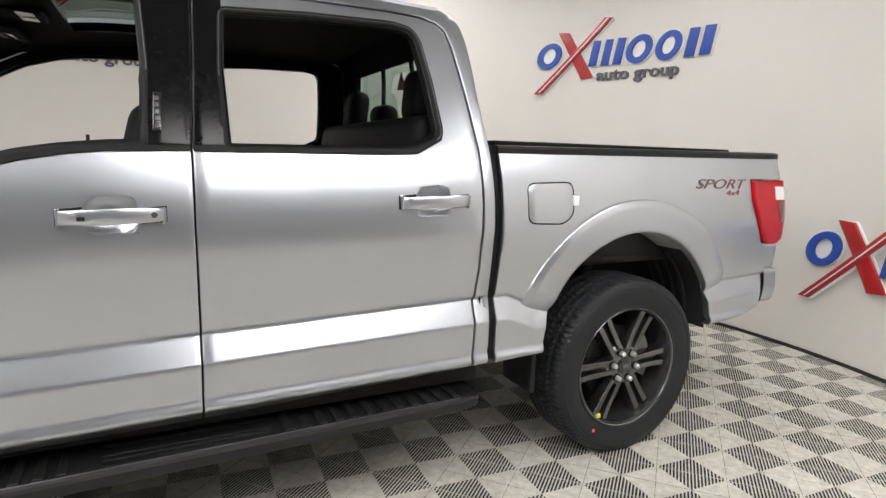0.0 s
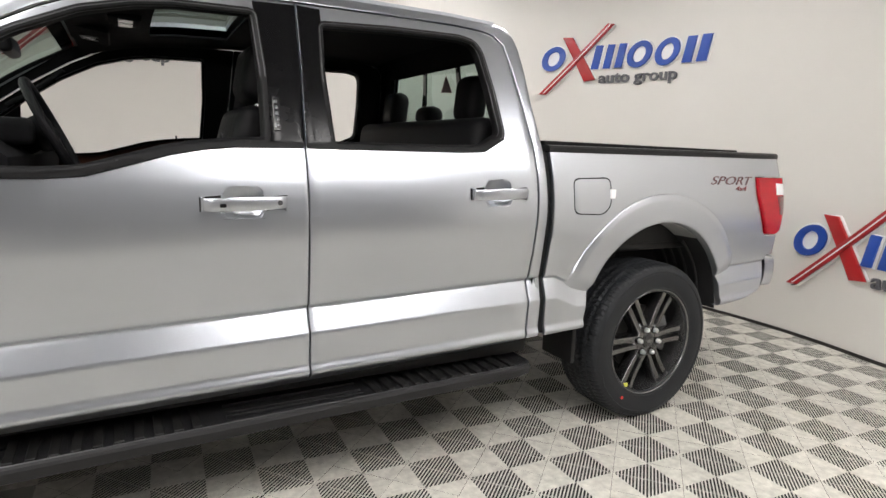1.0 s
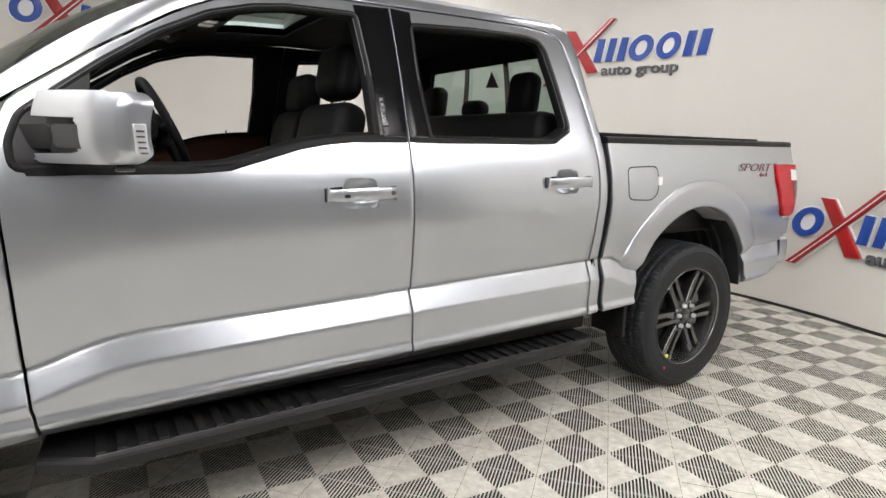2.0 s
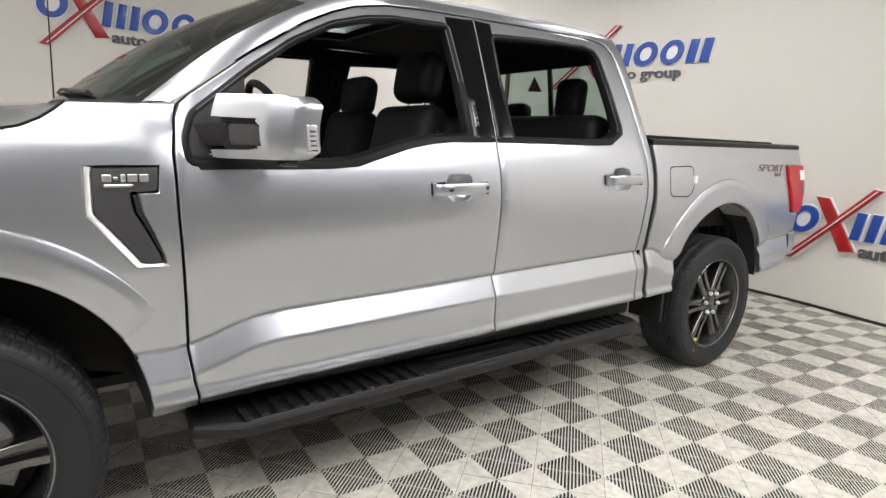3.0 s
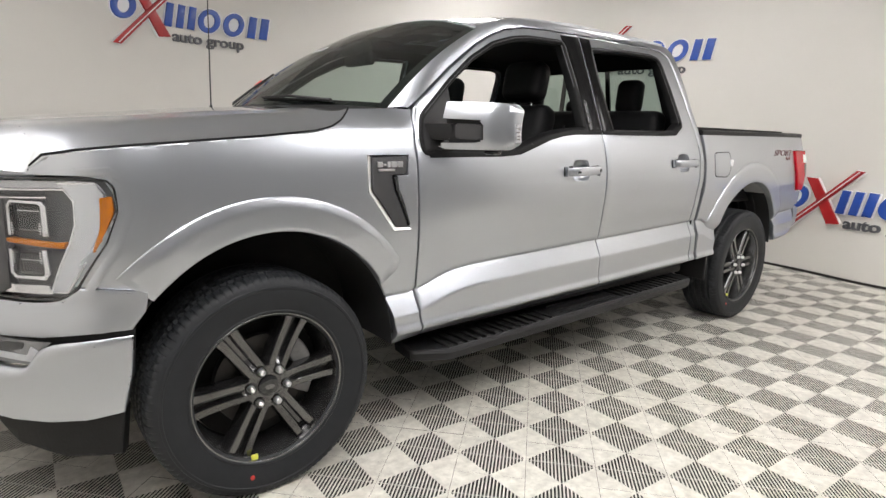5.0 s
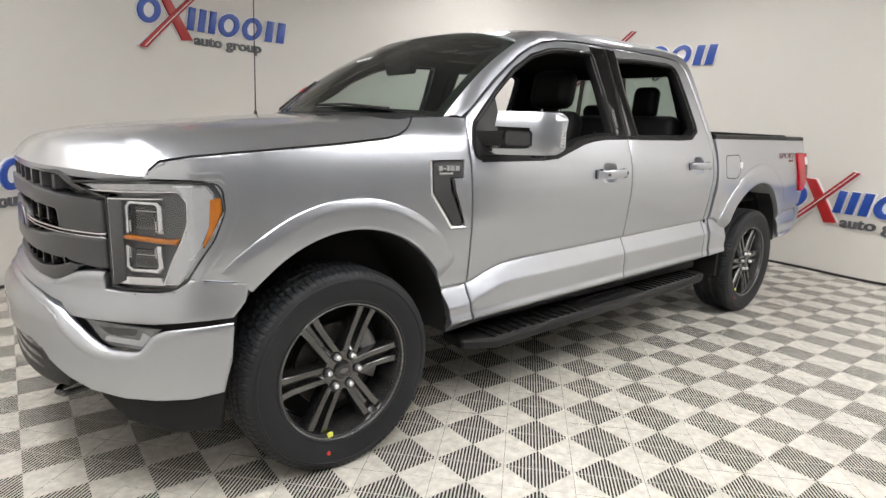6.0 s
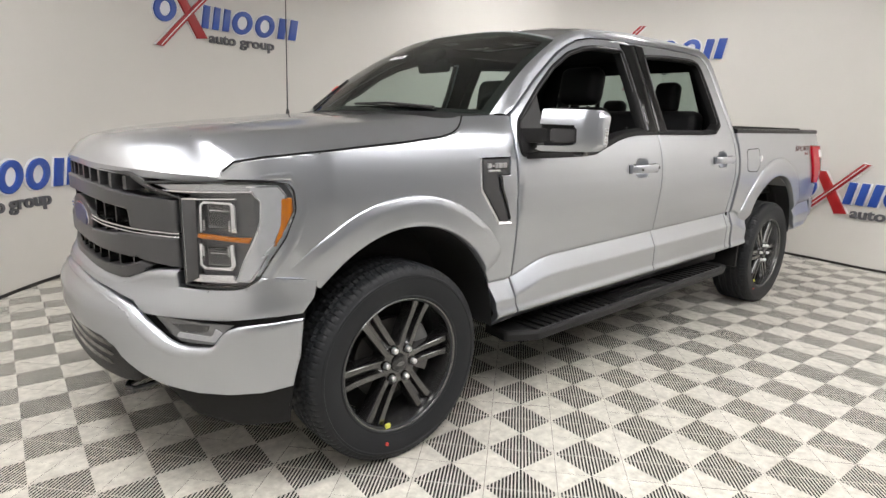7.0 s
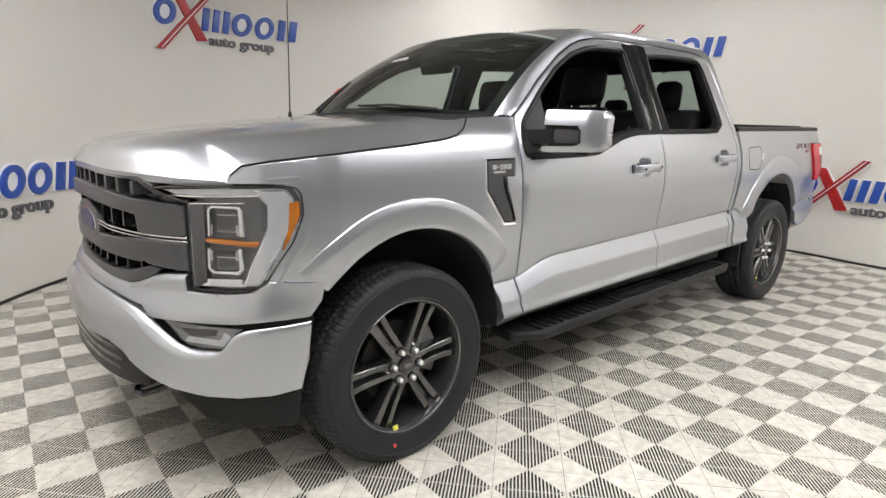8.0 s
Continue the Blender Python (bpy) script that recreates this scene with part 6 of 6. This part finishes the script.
# inside mirror and windscreen sticker
part("inside_mirror", pillow(bmesh.new(), (0.95, 0.0, 1.70), (0.05, 0.26, 0.075), -10, 0.02), BLACK, truck, "black inside mirror")
part("sensor_cover", pillow(bmesh.new(), (0.93, 0.0, 1.755), (0.12, 0.16, 0.05), -30, 0.02), BLACK, truck)
stick = part("windscreen_sticker", grid(lambda i, j: ws_point(0.10 + 0.19 * i, 0.585 + 0.05 * j, -0.006), 4, 2), LOGO_WHITE, truck, "small white sticker behind the windscreen")
for k in range(3):
    part("sticker_bar", grid(lambda i, j: ws_point(0.125 + 0.05 * k + 0.035 * i, 0.60 + 0.020 * j, -0.009), 2, 1), LOGO_GREY, stick)
console = part("overhead_console", pillow(bmesh.new(), (1.33, 0.0, 1.858), (0.20, 0.22, 0.03), 3, 0.012), LINER, truck, "dark overhead console")
for y in (-0.05, 0.05):
    part("map_light", box(bmesh.new(), (1.34, y - 0.035, 1.838), (1.40, y + 0.035, 1.846), 0.003, 1), WHITEL, console, "pale map light lens")
mark = sheet([(-0.132, 1.661), (-0.004, 1.670), (-0.058, 1.760)], lambda u, v, d: (2.931 - d, u, v), (), (), 0.002)
part("window_mark", mark, DECAL, rg, "dark triangle on the rear window")
# brown door caps and lock pins
for s in (-1, 1):
    panel("door_cap", [(0.95, 1.12), (1.86, 1.14), (1.86, 1.352), (1.66, 1.349), (1.55, 1.337), (1.45, 1.319), (1.30, 1.274), (1.22, 1.252), (0.95, 1.243)], s, BROWN, truck, "dark brown cap on the inner door", 0.02, 0.004, 0.08, 0.05, lift=-0.068)
    part("arm_rest", pillow(bmesh.new(), (1.40, s * 0.87, 1.02), (0.55, 0.10, 0.10), 0, 0.03), LINER, truck)
    for x in (1.62, 2.32):
        part("lock_pin", tube(bmesh.new(), [(x, s * 0.90, 1.33), (x, s * 0.90, 1.378)], 0.005, 8), BLACK, truck)
    part("grab_handle", tube(bmesh.new(), [(0.82, s * 0.80, 1.50), (0.90, s * 0.775, 1.545), (1.02, s * 0.735, 1.635), (1.08, s * 0.72, 1.69)], 0.014, 8), LINER, truck)
    part("sun_visor", pillow(bmesh.new(), (1.22, s * 0.36, 1.835), (0.17, 0.42, 0.02), 8, 0.009), LINER, truck)
    part("visor_mirror", box(bmesh.new(), (1.18, s * 0.42 - 0.07, 1.818), (1.26, s * 0.42 + 0.07, 1.823), 0.002, 1), GUIDE, truck, "pale mirror cover on the sun visor")


# ---- wall signs ----
def sign(deg0, z0, size=1.0):
    """A sign of plain coloured shapes on the curved wall; it starts at deg0 and runs clockwise."""
    ob = thing("wall_sign", "blue rings and slabs with a red cross on the wall", "sign", "wall signs", on_wall(deg0 - 12.5, z0))
    home = Vector(ob.location)

    def place(lift):
        def at(u, w, d):
            return on_wall(deg0 - math.degrees(size * u / wall_radius(deg0)), z0 + size * w, lift - d) - home
        return at

    def shape(name, outline, mat, lift=0.030, holes=(), label=""):
        us = [p[0] for p in outline]
        part(name, sheet(outline, place(lift), steps(min(us), max(us), 0.05), (), 0.022, None, 0.003, holes), mat, ob, label)

    def halo(name, outline, w=-0.013):
        us = [p[0] for p in outline]
        part(name, sheet(ring(outline, w), place(0.012), steps(min(us), max(us), 0.05), (), 0.012, None, 0.002), LOGO_WHITE, ob, "white border of the sign")

    def slant(cx, cz, rx, rz, sh=0.22, n=32):
        return [(cx + rx * math.cos(t) + sh * rz * math.sin(t), cz + rz * math.sin(t)) for t in [2 * math.pi * k / n for k in range(n)]]

    for cx, cz, rx in ((0.145, 0.368, 0.128), (1.068, 0.362, 0.125), (1.350, 0.362, 0.120)):
        out = slant(cx, cz, rx, 0.126)
        shape("blue_ring", out, LOGO_BLUE, holes=[slant(cx, cz, rx * 0.50, 0.073)], label="blue oval ring")
        halo("ring_border", out)
    for u0, u1 in ((0.562, 0.640), (0.690, 0.765), (0.812, 0.890), (1.500, 1.590), (1.640, 1.735)):
        out = [(u0, 0.246), (u1, 0.244), (u1 + 0.042, 0.476), (u0 + 0.045, 0.480)]
        shape("blue_bar", out, LOGO_BLUE, label="blue slanted bar")
        halo("bar_border", out)
    bar = [(0.235, 0.582), (0.345, 0.576), (0.622, 0.140), (0.500, 0.126)]
    shape("red_bar", bar, LOGO_RED, 0.036, label="thick red bar of the cross")
    halo("bar_border", bar)
    up = [(0.005, 0.004), (0.085, 0.0), (0.785, 0.672), (0.715, 0.682)]
    shape("red_bar", up, LOGO_RED, 0.044, label="long red bar of the cross")
    halo("bar_border", up)
    part("white_line", sheet([(0.052, 0.012), (0.064, 0.012), (0.752, 0.668), (0.742, 0.672)], place(0.0455), steps(0, 0.8, 0.05), (), 0.004), LOGO_WHITE, ob, "thin white line along the red bar")
    # the small grey words below
    cu = bpy.data.curves.new("words", "FONT")
    cu.body, cu.size, cu.extrude, cu.offset, cu.resolution_u = "auto group", 0.15, 0.5, 0.0035, 4
    flat = new("words", cu)
    me = bpy.data.meshes.new_from_object(flat.evaluated_get(bpy.context.evaluated_depsgraph_get()))
    bpy.data.objects.remove(flat)
    wide = max(v.co.x for v in me.vertices)
    for v in me.vertices:
        v.co = place(0.020)(0.652 + v.co.x * 0.81 / wide, 0.108 + v.co.y, 0.0 if v.co.z > 0 else 0.018)
    me.materials.clear()
    me.materials.append(LOGO_GREY)
    words = new("lettering", me)
    words.parent = ob
    tagged(words, "small dark grey words auto group")


sign(33.8, 1.98, 0.985)
sign(-5.05, 0.413, 0.981)
sign(113.7, 2.06)
sign(152.6, 0.53)


# ---- floor of ribbed tiles ----
PITCH = 0.2829
UX, UY = 0.6663, -0.7457
ORIGIN = (1.4546 , -0.7366)
bm = bmesh.new()
rim = [bm.verts.new(on_wall(2 * i, -0.020, -0.01)) for i in range(180)]
bm.faces.new(rim)
floor = structure("floor", bm, SUBFLOOR, "grey ribbed plastic interlocking tiles in a diamond check", "floor")


def tile_mesh():
    """One tile: four solid corners, and a diamond of ribs between open slots; ribs run along the tile's second axis."""
    bm = bmesh.new()
    h = PITCH / 2 - 0.0006
    n = 20
    w = 2 * h / n

    def plate(pts, walls):
        """A flat piece with a thin edge below the sides named."""
        up = [bm.verts.new((x, y, 0)) for x, y in pts]
        bm.faces.new(up)
        for i in walls:
            a, b = up[i], up[(i + 1) % len(pts)]
            bm.faces.new((b, a, bm.verts.new((a.co.x, a.co.y, -0.0014)), bm.verts.new((b.co.x, b.co.y, -0.0014))))

    for i in range(n):
        x0, x1 = -h + (i + 0.29) * w, -h + (i + 0.71) * w
        r0, r1 = h - abs(x0), h - abs(x1)
        plate([(x0, -r0), (x1, -r1), (x1, r1), (x0, r0)], (1, 3))
    for sx, sy in ((1, 1), (-1, 1), (-1, -1), (1, -1)):
        pts = [(sx * (h - 0.0001), 0), (sx * (h - 0.0001), sy * (h + 0.0002)), (0, sy * (h + 0.0002))]
        plate(pts if sx * sy > 0 else pts[::-1], (2,))
    bar = [bm.verts.new(p) for p in ((-h, -0.002, -0.0012), (h, -0.002, -0.0012), (h, 0.002, -0.0012), (-h, 0.002, -0.0012))]
    bm.faces.new(bar)
    me = bpy.data.meshes.new("tile")
    bm.to_mesh(me)
    bm.free()
    me.materials.append(TILE)
    return me


tile_data = tile_mesh()
turn = math.atan2(UY, UX)
spots = []
for i in range(-40, 40):
    for j in range(-40, 40):
        x = ORIGIN[0] + PITCH * (i * UX + j * UY)
        y = ORIGIN[1] + PITCH * (i * UY - j * UX)
        deg = math.degrees(math.atan2(y - CY, x - CX))
        if math.hypot(x - CX, y - CY) < wall_radius(deg) + 0.16:
            near = math.hypot(x - 0.6, (y + 1.6) * 1.3)
            spots.append((near, x, y))
spots.sort()
for k, (d, x, y) in enumerate(spots[:300]):
    ob = new("tile", tile_data)
    ob.parent = floor
    ob.matrix_basis = pose(x, y, random.uniform(-0.0006, 0.0006), random.uniform(-0.08, 0.08), random.uniform(-0.08, 0.08), math.degrees(turn) + random.choice((0, 180)))
verts, faces = [], []
tv = [v.co.copy() for v in tile_data.vertices]
tf = [tuple(p.vertices) for p in tile_data.polygons]
for d, x, y in spots[300:]:
    m = pose(x, y, random.uniform(-0.0006, 0.0006), 0, 0, math.degrees(turn))
    k = len(verts)
    verts += [m @ v for v in tv]
    faces += [tuple(i + k for i in f) for f in tf]
me = bpy.data.meshes.new("far_tiles")
me.from_pydata(verts, [], faces)
me.materials.append(TILE)
rest = new("far_tiles", me)
rest.parent = floor
rest["kind"] = "stuff"
